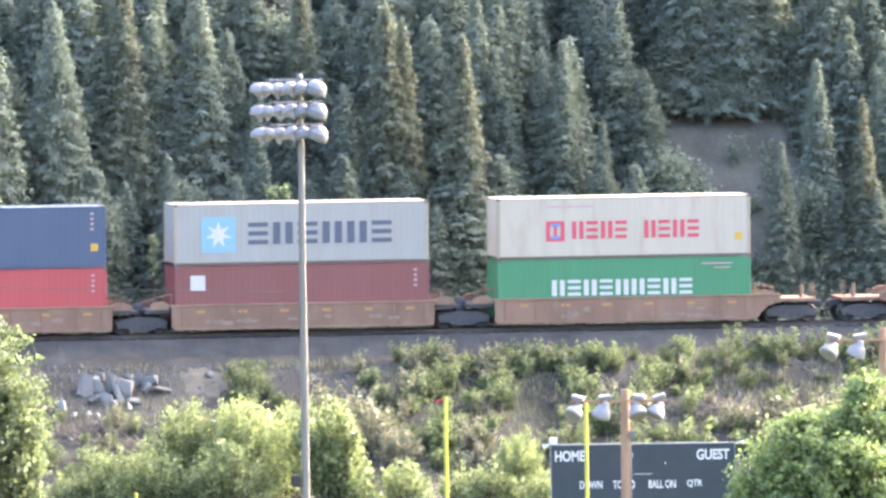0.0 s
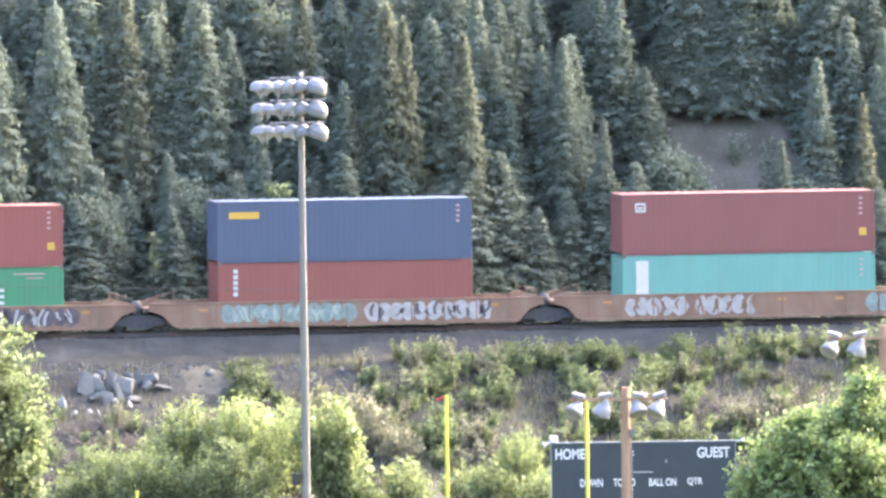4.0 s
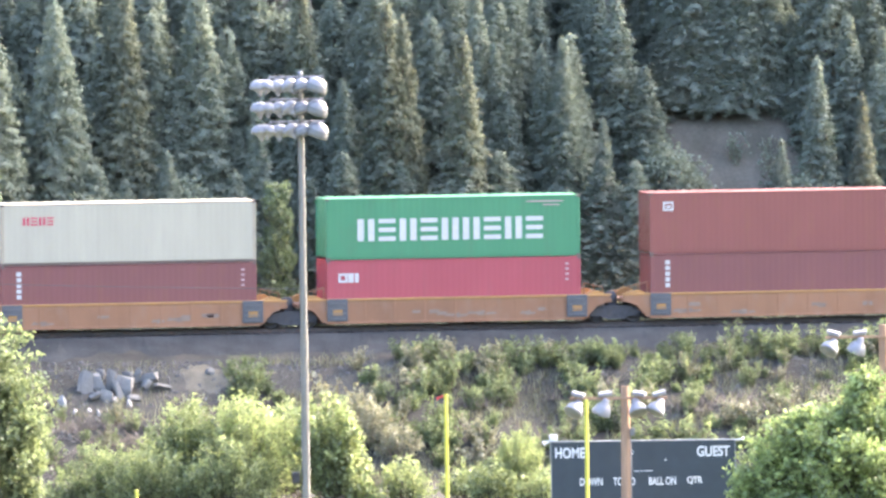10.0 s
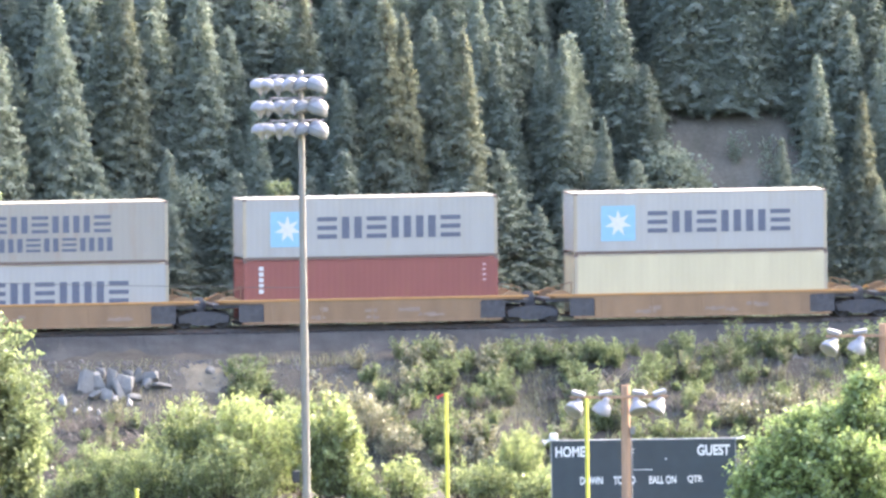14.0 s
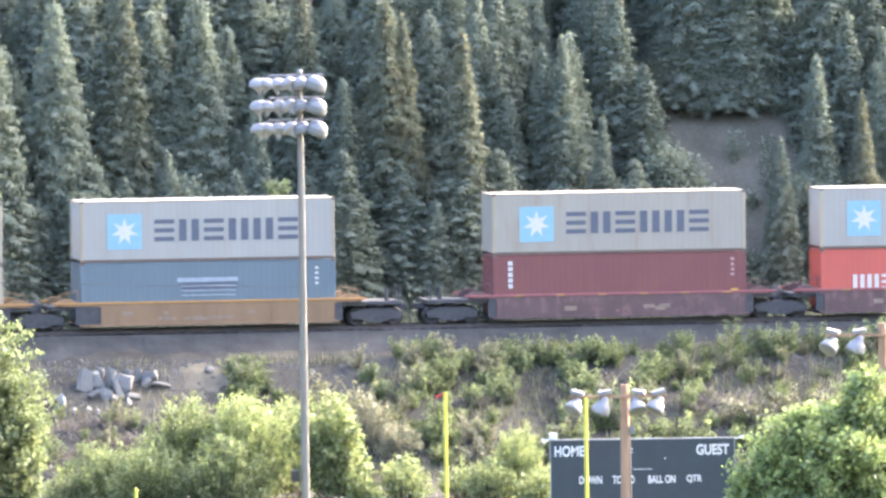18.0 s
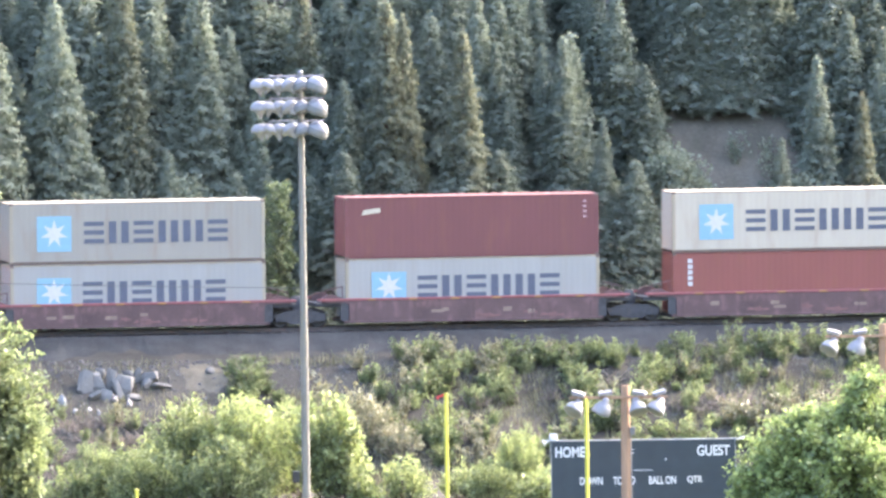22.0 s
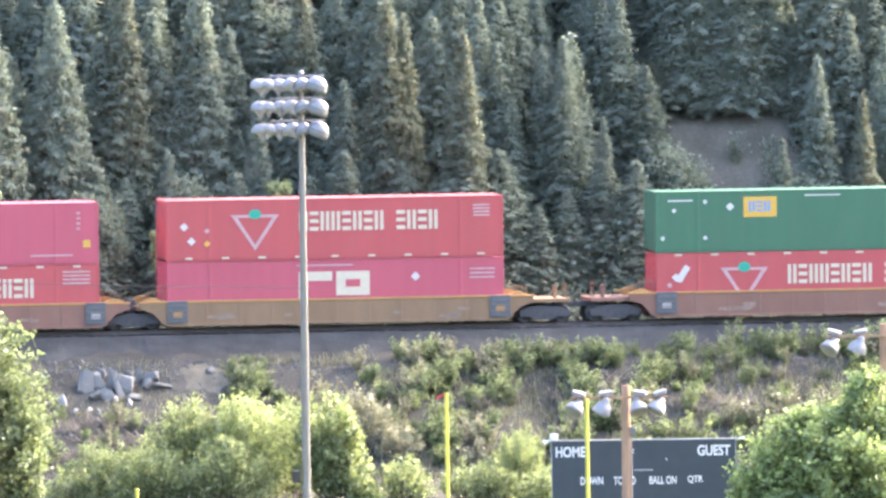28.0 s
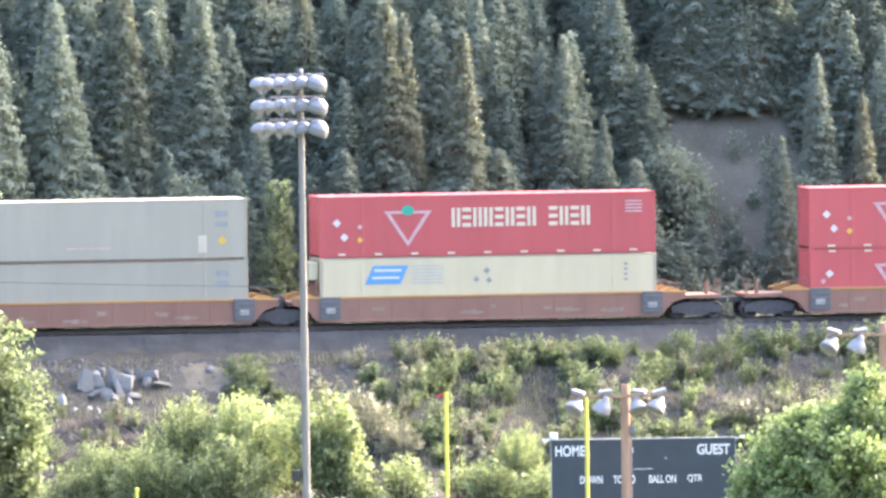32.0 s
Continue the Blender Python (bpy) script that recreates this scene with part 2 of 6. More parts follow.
LITTER = material("clay and needle litter", (0.108, 0.100, 0.080), 0.95, 0, 0.35, 0.5, 6, 0.8, (0.075, 0.078, 0.056), 0.7)
FIELD = material("dry mown turf", (0.115, 0.125, 0.070), 0.95, 0, 0.3, 0.3, 8, 0.6)

# Needle colour paled well past real spruce, standing in for valley haze.
NEEDLES = leaf_material("haze-paled spruce needles", (0.190, 0.217, 0.175), (0.175, 0.205, 0.145), 0.46, 0.10, 0.12, 0.0)
# Warm olive puts the sunlight on a few crowns into the needle colour.
NEEDLES_SUNLIT = leaf_material("olive spruce needles with sun tint", (0.143, 0.159, 0.120), (0.147, 0.150, 0.092), 0.40, 0.10, 0.15, 0.0)
BRANCH_DEAD = leaf_material("dry brown twigs", (0.151, 0.147, 0.132), (0.142, 0.132, 0.113), 0.4, 0.12, 0.2, 0.015)
# Leaf colours dimmed on the sunny left tree, raised on the shaded right one.
POPLAR = leaf_material("fresh poplar leaves", (0.192, 0.240, 0.102), (0.240, 0.305, 0.102), 0.50, 0.10, 0.42, 0.03)
POPLAR_DIMMED = leaf_material("dull poplar leaves dimmed for sun", (0.140, 0.168, 0.085), (0.165, 0.200, 0.088), 0.50, 0.10, 0.42, 0.03)
WILLOW = leaf_material("grey green willow leaves", (0.188, 0.216, 0.102), (0.220, 0.260, 0.100), 0.48, 0.12, 0.34, 0.03)
SHRUB = leaf_material("bank shrub leaves", (0.145, 0.172, 0.090), (0.200, 0.238, 0.098), 0.46, 0.25, 0.36, 0.02)
SHRUB_TAN = leaf_material("tan seeding shrub leaves", (0.176, 0.169, 0.108), (0.194, 0.187, 0.101), 0.42, 0.15, 0.3)
GRASS = leaf_material("dry bank grass", (0.120, 0.112, 0.068), (0.136, 0.136, 0.060), 0.4, 0.2, 0.5)
ASPEN = leaf_material("dull aspen leaves", (0.195, 0.222, 0.175), (0.210, 0.235, 0.155), 0.42, 0.10, 0.12, 0.0)
LIME = leaf_material("lime green young leaves", (0.110, 0.180, 0.012), (0.13, 0.21, 0.012), 0.55, 0.0, 0.15, 0.03)
SAPLING = leaf_material("sunlit sapling leaves", (0.145, 0.174, 0.093), (0.178, 0.221, 0.093), 0.5, 0.1, 0.3)


# ---- building helpers ----
def part(name, bm, mat, parent=None, label=""):
    me = bpy.data.meshes.new(name)
    bm.to_mesh(me)
    bm.free()
    me.materials.append(mat)
    ob = new(name, me)
    ob.parent = parent
    if label:
        ob["label"] = label
    return ob


def reuse(name, me, mat, parent, m=None, label=""):
    """One more object on a mesh that is there already, with a paint of its own."""
    ob = new(name, me)
    ob.parent = parent
    if m is not None:
        ob.matrix_basis = m
    if mat:
        ob.material_slots[0].link = "OBJECT"
        ob.material_slots[0].material = mat
    if label:
        ob["label"] = label
    return ob


def mesh_of(bm, name, mat):
    me = bpy.data.meshes.new(name)
    bm.to_mesh(me)
    bm.free()
    me.materials.append(mat)
    return me


def raw(name, verts, faces, mat, smooth=False):
    me = bpy.data.meshes.new(name)
    me.from_pydata(verts, [], faces)
    me.materials.append(mat)
    if smooth:
        me.shade_smooth()
    return me


def box(bm, x0, x1, y0, y1, z0, z1, bevel=0.0):
    v = [bm.verts.new(c) for c in itertools.product((x0, x1), (y0, y1), (z0, z1))]
    fs = [bm.faces.new([v[i] for i in f]) for f in ((0, 1, 3, 2), (4, 6, 7, 5), (0, 4, 5, 1), (2, 3, 7, 6), (0, 2, 6, 4), (1, 5, 7, 3))]
    if bevel:
        es = list({e for f in fs for e in f.edges})
        bmesh.ops.bevel(bm, geom=es, offset=bevel, segments=2, affect="EDGES", profile=0.5)
    return bm


def prism(bm, outline, y0, y1):
    """An outline in x and z, pulled from y0 to y1."""
    a = [bm.verts.new((x, y0, z)) for x, z in outline]
    b = [bm.verts.new((x, y1, z)) for x, z in outline]
    bm.faces.new(a)
    bm.faces.new(b[::-1])
    for i in range(len(a)):
        j = (i + 1) % len(a)
        bm.faces.new((a[j], a[i], b[i], b[j]))
    return bm


def tube(bm, p, q, r0, r1=None, seg=10, caps=True):
    p, q = Vector(p), Vector(q)
    r1 = r0 if r1 is None else r1
    d = (q - p).normalized()
    u = d.orthogonal().normalized()
    w = d.cross(u)
    rings = []
    for c, r in ((p, r0), (q, r1)):
        rings.append([bm.verts.new(c + (u * math.cos(a) + w * math.sin(a)) * r) for a in (2 * math.pi * i / seg for i in range(seg))])
    for i in range(seg):
        j = (i + 1) % seg
        f = bm.faces.new((rings[0][i], rings[0][j], rings[1][j], rings[1][i]))
        f.smooth = True
    if caps:
        bm.faces.new([bm.verts.new(v.co) for v in rings[0][::-1]])
        bm.faces.new([bm.verts.new(v.co) for v in rings[1]])
    return bm


def lathe(bm, profile, m=None, seg=16, close=True):
    """Radius and height pairs, turned round z and then moved by m."""
    m = m or Matrix()
    rings = [[bm.verts.new(m @ Vector((r * math.cos(a), r * math.sin(a), z))) for a in (2 * math.pi * i / seg for i in range(seg))] for r, z in profile]
    for a, b in zip(rings, rings[1:]):
        for i in range(seg):
            j = (i + 1) % seg
            bm.faces.new((a[i], a[j], b[j], b[i])).smooth = True
    if close:
        bm.faces.new([bm.verts.new(v.co) for v in rings[0][::-1]])
        bm.faces.new([bm.verts.new(v.co) for v in rings[-1]])
    return bm


def thing(name, label, category, group="", m=None, kind=""):
    ob = new(name)
    ob.empty_display_size = 0.3
    if m is not None:
        ob.matrix_basis = m
    return tagged(ob, label, category, group, kind)


# ---- the lie of the land, along the railway (s) and across it (d, away from the camera) ----
YAW, GRADE = radians(12.0), radians(-0.38)
TX, TY, TZ = math.cos(YAW) * math.cos(GRADE), math.sin(YAW) * math.cos(GRADE), math.sin(GRADE)
ACROSS = ((-200.0, -6.5), (-19.0, -6.5), (-15.5, -5.9), (-9.0, -2.9), (-6.6, -1.75), (-4.3, -1.16), (-2.0, -0.55), (2.0, -0.55), (3.2, -1.1), (5.5, -1.3), (8.0, -0.5), (12.0, 1.4), (22.0, 6.2), (60.0, 25.0), (400.0, 190.0), (5000.0, 700.0))


def land(s, d, rough=True):
    z = float(np.interp(d, [a for a, b in ACROSS], [b for a, b in ACROSS]))
    fall = TZ * max(-600.0, min(600.0, s)) * max(0.0, min(1.0, (d + 30) / 20.0))
    if rough and (d < -4.4 or d > 3.8):
        k = min(1.0, (abs(d) - 3.6) / 4.0)
        if d < -18:
            k = max(0.1, 1 + (d + 18) / 6)
        z += k * (0.35 * noise.noise((s * 0.16, d * 0.2, 0)) + 0.14 * noise.noise((s * 0.7, d * 0.8, 3)))
    # the knoll beside the line, with its bare cut face
    if 10.0 < d < 60.0 and 11.5 < s < 23.5:
        rise = min(1.0, max(0.0, (d - 11.5) / 6.0)) * min(1.0, max(0.0, (60 - d) / 30.0))
        z += 4.2 * rise * min(1.0, max(0.0, (s - 11.8) / 3.0)) * min(1.0, max(0.0, (23.4 - s) / 2.6))
    x, y = world_xy(s, d)
    z += 71.0 * math.exp(-((x - EYE[0]) ** 2 + (y - EYE[1]) ** 2) / 150.0 ** 2)
    return z + fall


def world_xy(s, d):
    return s * TX - d * math.sin(YAW), s * TY + d * math.cos(YAW)


def spot(s, d, dz=0.0):
    x, y = world_xy(s, d)
    return Vector((x, y, land(s, d) + dz))


def rail_pose(s, d=0.0, dz=0.0):
    x, y = world_xy(s, d)
    return Matrix.Translation((x, y, s * TZ + dz - 0.05)) @ Matrix.Rotation(YAW, 4, "Z") @ Matrix.Rotation(-GRADE, 4, "Y")


def build_ground():
    ss = sorted({*np.round(np.arange(-36, 36.1, 0.45), 3), *range(-620, 621, 20), *range(-5000, 5001, 500)})
    ds = sorted({*np.round(np.arange(-20, 26.1, 0.45), 3), *range(-1500, -19, 20), *range(26, 80, 4), *range(80, 401, 40), *range(-5000, 5001, 500)})
    vs = [(*world_xy(s, d), land(s, d)) for d in ds for s in ss]
    w = len(ss)
    fs = [(i * w + j, i * w + j + 1, (i + 1) * w + j + 1, (i + 1) * w + j) for i in range(len(ds) - 1) for j in range(w - 1)]
    me = raw("ground", vs, fs, EARTH, True)
    me.materials.append(FIELD)
    me.materials.append(LITTER)
    field = [1 if ds[i + 1] < -30 else (2 if ds[i] > 5 else 0) for i in range(len(ds) - 1) for j in range(w - 1)]
    me.polygons.foreach_set("material_index", field)
    tagged(new("ground", me), "dry earth bank and wooded hillside above flat turf", "ground", kind="structure")


def build_track():
    # the ballast bed: a long bank with sloping shoulders
    prof = [(-4.5, -1.25), (-3.2, -0.74), (-1.75, -0.21), (1.75, -0.21), (3.4, -0.85)]
    ss = sorted({*np.round(np.arange(-34, 34.1, 0.4), 2), *range(-620, 621, 20)})
    vs, fs = [], []
    for s in ss:
        for k, (d, z) in enumerate(prof):
            j = 0.10 * noise.noise((s * 0.9, d * 1.3, 7)) + 0.07 * noise.noise((s * 2.7, d * 3, 9)) if abs(s) < 35 else 0
            low = 0.30 * noise.noise((s * 0.22, 1.0, 4)) + 0.25 * noise.noise((s * 0.8, 2.0, 4)) if abs(s) < 35 else 0
            vs.append((s, d + (1.2 * j + 1.4 * low) * (k in (0, 1)), z + j * (k != 2 and k != 3) * 0.8 + 0.25 * low * (k == 0)))
    n = len(prof)
    fs = [(i * n + k, (i + 1) * n + k, (i + 1) * n + k + 1, i * n + k + 1) for i in range(len(ss) - 1) for k in range(n - 1)]
    ob = new("ballast", raw("ballast", vs, fs, BALLAST))
    ob.matrix_basis = rail_pose(0)
    tagged(ob, "grey crushed stone ballast bed under the railway", "ballast", kind="structure")
    track = thing("railway_track", "straight railway track with rusty rails on dark ties", "railway track", m=rail_pose(0), kind="structure")
    head = [(-0.075, -0.172), (0.075, -0.172), (0.075, -0.15), (0.012, -0.135), (0.012, -0.04), (0.036, -0.03), (0.036, 0.0), (-0.036, 0.0), (-0.036, -0.03), (-0.012, -0.04), (-0.012, -0.135), (-0.075, -0.15)]
    for side in (-0.7535, 0.7535):
        vs = [(x, side + y, z) for x in (-610, 610) for y, z in head]
        k = len(head)
        fs = [(i, (i + 1) % k, k + (i + 1) % k, k + i) for i in range(k)] + [tuple(range(k))[::-1], tuple(range(k, 2 * k))]
        reuse("rail", raw("rail", vs, fs, RAIL), None, track)
    me = mesh_of(box(bmesh.new(), -0.11, 0.11, -1.3, 1.3, -0.35, -0.174, 0.012), "tie", TIE)
    rnd = random.Random(4)
    for i in range(-65, 66):
        reuse("tie", me, None, track, pose(i * 0.5 + rnd.uniform(-0.02, 0.02), rnd.uniform(-0.04, 0.04), rnd.uniform(-0.01, 0.0), 0, 0, rnd.uniform(-1.2, 1.2)))
    vs, fs = [], []
    for i in itertools.chain(range(-1200, -65), range(66, 1200)):
        b = len(vs)
        vs += [(i * 0.5 + x, y, z) for x in (-0.11, 0.11) for y in (-1.3, 1.3) for z in (-0.35, -0.174)]
        fs += [tuple(b + k for k in f) for f in ((0, 1, 3, 2), (4, 6, 7, 5), (0, 4, 5, 1), (2, 3, 7, 6), (1, 5, 7, 3))]
    tagged(reuse("tie_row", raw("tie_row", vs, fs, TIE), None, track), kind="stuff")


build_ground()
build_track()


# ---- the train ----
HIGH = 2.896
SHARED = {}


def shared(key, make):
    if key not in SHARED:
        SHARED[key] = make()
    return SHARED[key]


def wavy_panel(length, low, high, pitch, depth):
    """A sheet with trapezoid waves along x, facing -y."""
    xs, step = [], pitch / 4
    n = max(4, int(length / step) // 4 * 4)
    for i in range(n + 1):
        xs.append((-length / 2 + length * i / n, 0.0 if i % 4 in (0, 1) else depth))
    vs = [(x, y, z) for x, y in xs for z in (low, high)]
    k = len(vs)
    vs += [(x, y + 0.012, z) for x, y in xs for z in (low, high)]
    fs = [(2 * i, 2 * i + 2, 2 * i + 3, 2 * i + 1) for i in range(n)] + [(k + 2 * i, k + 2 * i + 1, k + 2 * i + 3, k + 2 * i + 2) for i in range(n)]
    return raw("panel", vs, fs, CASTING)


def flat_roof(length, width):
    vs, fs = [], []
    n = int(length / 0.5)
    for i in range(n * 4 + 1):
        z = HIGH - 0.012 - (0.02 if i % 4 in (2, 3) else 0.0)
        vs += [(-length / 2 + length * i / (4 * n), -width / 2, z), (-length / 2 + length * i / (4 * n), width / 2, z)]
    fs = [(2 * i, 2 * i + 2, 2 * i + 3, 2 * i + 1) for i in range(4 * n)]
    return raw("roof", vs, fs, CASTING)


def bars(x0, x1, z0, z1, count, blanks=()):
    """Plain bars, upright or lying, two or three for each character, in a row from x0 to x1."""
    step, out = (x1 - x0) / count, []
    for i in range(count):
        if i in blanks:
            continue
        a, w, t = x0 + i * step, 0.80 * step, (z1 - z0) / 5
        if (i * 7 + count) % 5 < 2:
            out += [[(a, z), (a + w, z), (a + w, z + t), (a, z + t)] for z in (z0, z0 + 2 * t, z0 + 4 * t)]
        else:
            out += [[(q, z0), (q + 0.30 * step, z0), (q + 0.30 * step, z1), (q, z1)] for q in (a, a + 0.50 * step)]
    return out


def star(cx, cz, r, points=7):
    return [(cx + (r if i % 2 == 0 else r * 0.42) * math.sin(math.pi * i / points), cz + (r if i % 2 == 0 else r * 0.42) * math.cos(math.pi * i / points)) for i in range(2 * points)]


def marking(parent, name, mat, rects=(), shapes=(), lift=0.0, face=-1.219, label=""):
    """Flat paint on a side. Character bars (lists of corners) become parts of their own."""
    y1 = face - lift
    for outline in [r for r in rects if isinstance(r, list)]:
        bm = prism(bmesh.new(), outline, y1 - 0.006, y1 + 0.004)
        bmesh.ops.recalc_face_normals(bm, faces=bm.faces)
        part("character_bar", bm, mat, parent)
    rects = [r for r in rects if not isinstance(r, list)]
    if not rects and not shapes:
        return
    bm = bmesh.new()
    for x0, x1, z0, z1 in rects:
        box(bm, x0, x1, y1 - 0.006, y1 + 0.004, z0, z1)
    for outline in shapes:
        prism(bm, outline, y1 - 0.006, y1 + 0.004)
    bmesh.ops.recalc_face_normals(bm, faces=bm.faces)
    ob = part(name, bm, mat, parent, label)
    if len(rects) + len(shapes) > 1:
        tagged(ob, kind="stuff")


def ring(x0, x1, z0, z1, t):
    return [(x0, x1, z1 - t, z1), (x0, x1, z0, z0 + t), (x0, x0 + t, z0 + t, z1 - t), (x1 - t, x1, z0 + t, z1 - t)]


def decorate(c, style, L):
    """The markings on the near side, from the left end of the box."""
    o = -L / 2
    H = HIGH

    def R(x0, x1, top, bottom):
        return (o + x0, o + x1, H - bottom, H - top)

    def B(x0, x1, top, bottom, n, blanks=()):
        return bars(o + x0, o + x1, H - bottom, H - top, n, blanks)

    def starlogo(x0, x1, top, bottom):
        marking(c, "logo_square", SKYBLUE, [R(x0, x1, top, bottom)])
        marking(c, "logo_star", WHITE, shapes=[star(o + (x0 + x1) / 2, H - (top + bottom) / 2, 0.40 * (x1 - x0))], lift=0.008)

    def triangle(x0, x1, top, bottom):
        a, b, m = (o + x0, H - top), (o + x1, H - top), (o + (x0 + x1) / 2, H - bottom)
        t = 0.13
        marking(c, "logo_triangle", PINKMARK, shapes=[
            [a, (a[0] + t * 1.3, a[1] - t), (b[0] - t * 1.3, b[1] - t), b], [a, m, (m[0], m[1] + t * 2.0), (a[0] + t * 1.7, a[1])], [b, (b[0] - t * 1.7, b[1]), (m[0], m[1] + t * 2.0), m]])
        marking(c, "logo_dot", GREENMARK, shapes=[[(m[0] + 0.30 * math.cos(q), a[1] + 0.02 + 0.24 * math.sin(q)) for q in (math.pi * i / 6 for i in range(12))]], lift=0.008)

    def gem(x, top, r=0.2, mat=WHITE):
        marking(c, "placard", mat, shapes=[[(o + x - r, H - top), (o + x, H - top - r), (o + x + r, H - top), (o + x, H - top + r)]])

    def upright(x, top, bottom, mat=WHITE):
        marking(c, "code_column", mat, [R(x, x + 0.22, top + k * (bottom - top) / 5, top + (k + 0.72) * (bottom - top) / 5) for k in range(5)])

    def code(x, top, n=4, mat=PINKMARK):
        marking(c, "code_line", mat, [R(x + 0.30, x + 0.46, top - 0.06 + 0.24 * k, top + 0.05 + 0.24 * k) for k in range(n)])

    for kind in style.split():
        if kind == "star":
            starlogo(1.30, 2.95, 0.62, 2.28)
            marking(c, "brand_bars", SLATE, B(3.55, 10.65, 0.90, 1.92, 6))
        elif kind == "starsmall":
            starlogo(1.25, 2.80, 0.72, 2.26)
            marking(c, "brand_bars", SLATE, B(3.7, 9.65, 0.62, 1.42, 6) + B(3.7, 9.7, 1.66, 2.30, 7))
        elif kind == "starlow":
            starlogo(1.25, 2.90, 0.62, 1.98)
            marking(c, "brand_bars", SLATE, B(3.45, 10.5, 0.82, 1.84, 6))
        elif kind == "rosebars":
            marking(c, "logo_frame", REDMARK, ring(o + 2.35, o + 3.25, H - 2.05, H - 1.10, 0.20) + [R(2.72, 2.88, 1.3, 1.85)])
            marking(c, "logo_bar", BLUEMARK, [R(2.60, 3.0, 1.22, 1.34), R(2.60, 3.0, 1.80, 1.92)], lift=0.008)
            marking(c, "brand_bars", REDMARK, B(3.6, 9.85, 1.12, 1.95, 9, (4,)))
            marking(c, "code_line", PINKMARK, [R(2.4, 4.6, 0.38, 0.46)])
        elif kind == "widebars":
            marking(c, "brand_bars", WHITE, B(1.5, 10.6, 0.98, 2.02, 9))
            marking(c, "code_line", PINKMARK, [R(9.6, 11.4, 0.25, 0.31), R(10.4, 11.2, 0.42, 0.48)])
        elif kind == "midbars":
            marking(c, "brand_bars", WHITE, B(2.6, 9.5, 0.98, 1.72, 9))
            marking(c, "code_line", PINKMARK, [R(9.8, 11.3, 0.28, 0.34), R(10.4, 11.2, 0.48, 0.53)])
        elif kind == "threebars":
            marking(c, "brand_bars", IVORYMARK, [R(4.5, 7.75, 0.70, 0.82)] + B(4.45, 7.75, 0.98, 1.98, 3))
            marking(c, "code_line", WHITE, [R(0.3, 1.3, 0.55, 0.72)])
        elif kind == "navy":
            marking(c, "small_brand", YELLOWMARK, [R(0.55, 2.0, 0.50, 0.82)])
        elif kind == "box_logo":
            marking(c, "small_brand", WHITE, ring(o + 0.65, o + 1.15, H - 0.85, H - 0.42, 0.09) + [R(0.8, 1.0, 0.60, 0.72)])
        elif kind == "stripe_logo":
            marking(c, "small_brand", IVORYMARK, shapes=[[(o + 0.8, H - 0.85), (o + 1.7, H - 0.72), (o + 1.7, H - 0.5), (o + 0.9, H - 0.6)]])
        elif kind == "smallring":
            marking(c, "small_brand", WHITE, ring(o + 0.55, o + 0.98, H - 1.05, H - 0.62, 0.10) + [R(1.02, 1.28, 0.62, 1.05), R(1.34, 1.52, 0.62, 1.05)])
        elif kind == "smallred":
            marking(c, "small_brand", REDMARK, B(1.05, 2.6, 0.62, 1.0, 4))
        elif kind == "column":
            upright(0.72, 0.28, 1.62)
        elif kind == "slab":
            marking(c, "white_panel", WHITE, [R(0.65, 1.25, 0.25, 1.8)])
        elif kind == "square":
            marking(c, "white_panel", WHITE, [R(0.75, 1.45, 0.45, 1.15)])
        elif kind == "amber":
            marking(c, "amber_label", YELLOWMARK, [R(L - 0.75, L - 0.40, 1.75, 2.10)])
        elif kind == "code":
            code(L - 1.05, 0.35, 4)
        elif kind == "birdmark":
            marking(c, "brand_bars", WHITE, B(1.55, 6.4, 1.20, 1.92, 7) + B(8.4, 10.5, 1.20, 1.92, 3))
            marking(c, "brand_bird", WHITE, shapes=[[(o + 6.3, H - 0.80), (o + 6.9, H - 0.72), (o + 7.6, H - 1.15), (o + 8.3, H - 1.30), (o + 7.8, H - 1.50), (o + 8.4, H - 1.92), (o + 6.6, H - 1.95), (o + 7.35, H - 1.55), (o + 7.05, H - 1.05)]])
            upright(11.1, 0.45, 1.9, PINKMARK)
        elif kind == "bluebars":
            marking(c, "brand_bars", PALEBLUE, [R(4.6, 7.5, 0.76, 0.96), R(4.8, 7.4, 1.12, 1.18), R(4.8, 7.4, 1.34, 1.39), R(4.8, 7.4, 1.56, 1.61)])
            marking(c, "brand_shade", SLATE, [R(4.8, 7.45, 1.0, 1.10), R(4.8, 7.45, 1.2, 1.30)], lift=0.004)
            code(10.9, 0.4, 4, WHITE)
        elif kind == "blockmark":
            marking(c, "brand_block", IVORYMARK, [R(6.4, 7.9, 0.55, 1.95)])
            marking(c, "brand_block", IVORYMARK, [R(8.1, 9.7, 0.55, 1.60)])
            marking(c, "brand_slot", PAINT["rosered"], [R(6.85, 7.9, 0.98, 1.52)], lift=0.008)
            marking(c, "brand_slot", PAINT["rosered"], [R(8.55, 9.25, 0.95, 1.22)], lift=0.008)
            marking(c, "code_line", PINKMARK, [R(3.3, 5.4, 0.35, 0.43), R(7.8, 11.3, 0.12, 0.20), R(2.4, 4.6, 2.45, 2.53), R(12.9, 14.9, 2.42, 2.50)])
            gem(4.4, 0.75, 0.22)
            code(14.8, 0.5)
        elif kind == "blocklow":
            marking(c, "brand_block", IVORYMARK, [R(6.3, 7.9, 0.55, 1.85)])
            marking(c, "brand_block", IVORYMARK, [R(8.1, 9.7, 0.55, 1.68)])
            marking(c, "brand_slot", PAINT["rosered"], [R(6.75, 7.9, 0.98, 1.85)], lift=0.008)
            marking(c, "brand_slot", PAINT["rosered"], [R(8.55, 9.25, 0.93, 1.28)], lift=0.008)
            gem(11.9, 0.85, 0.22)
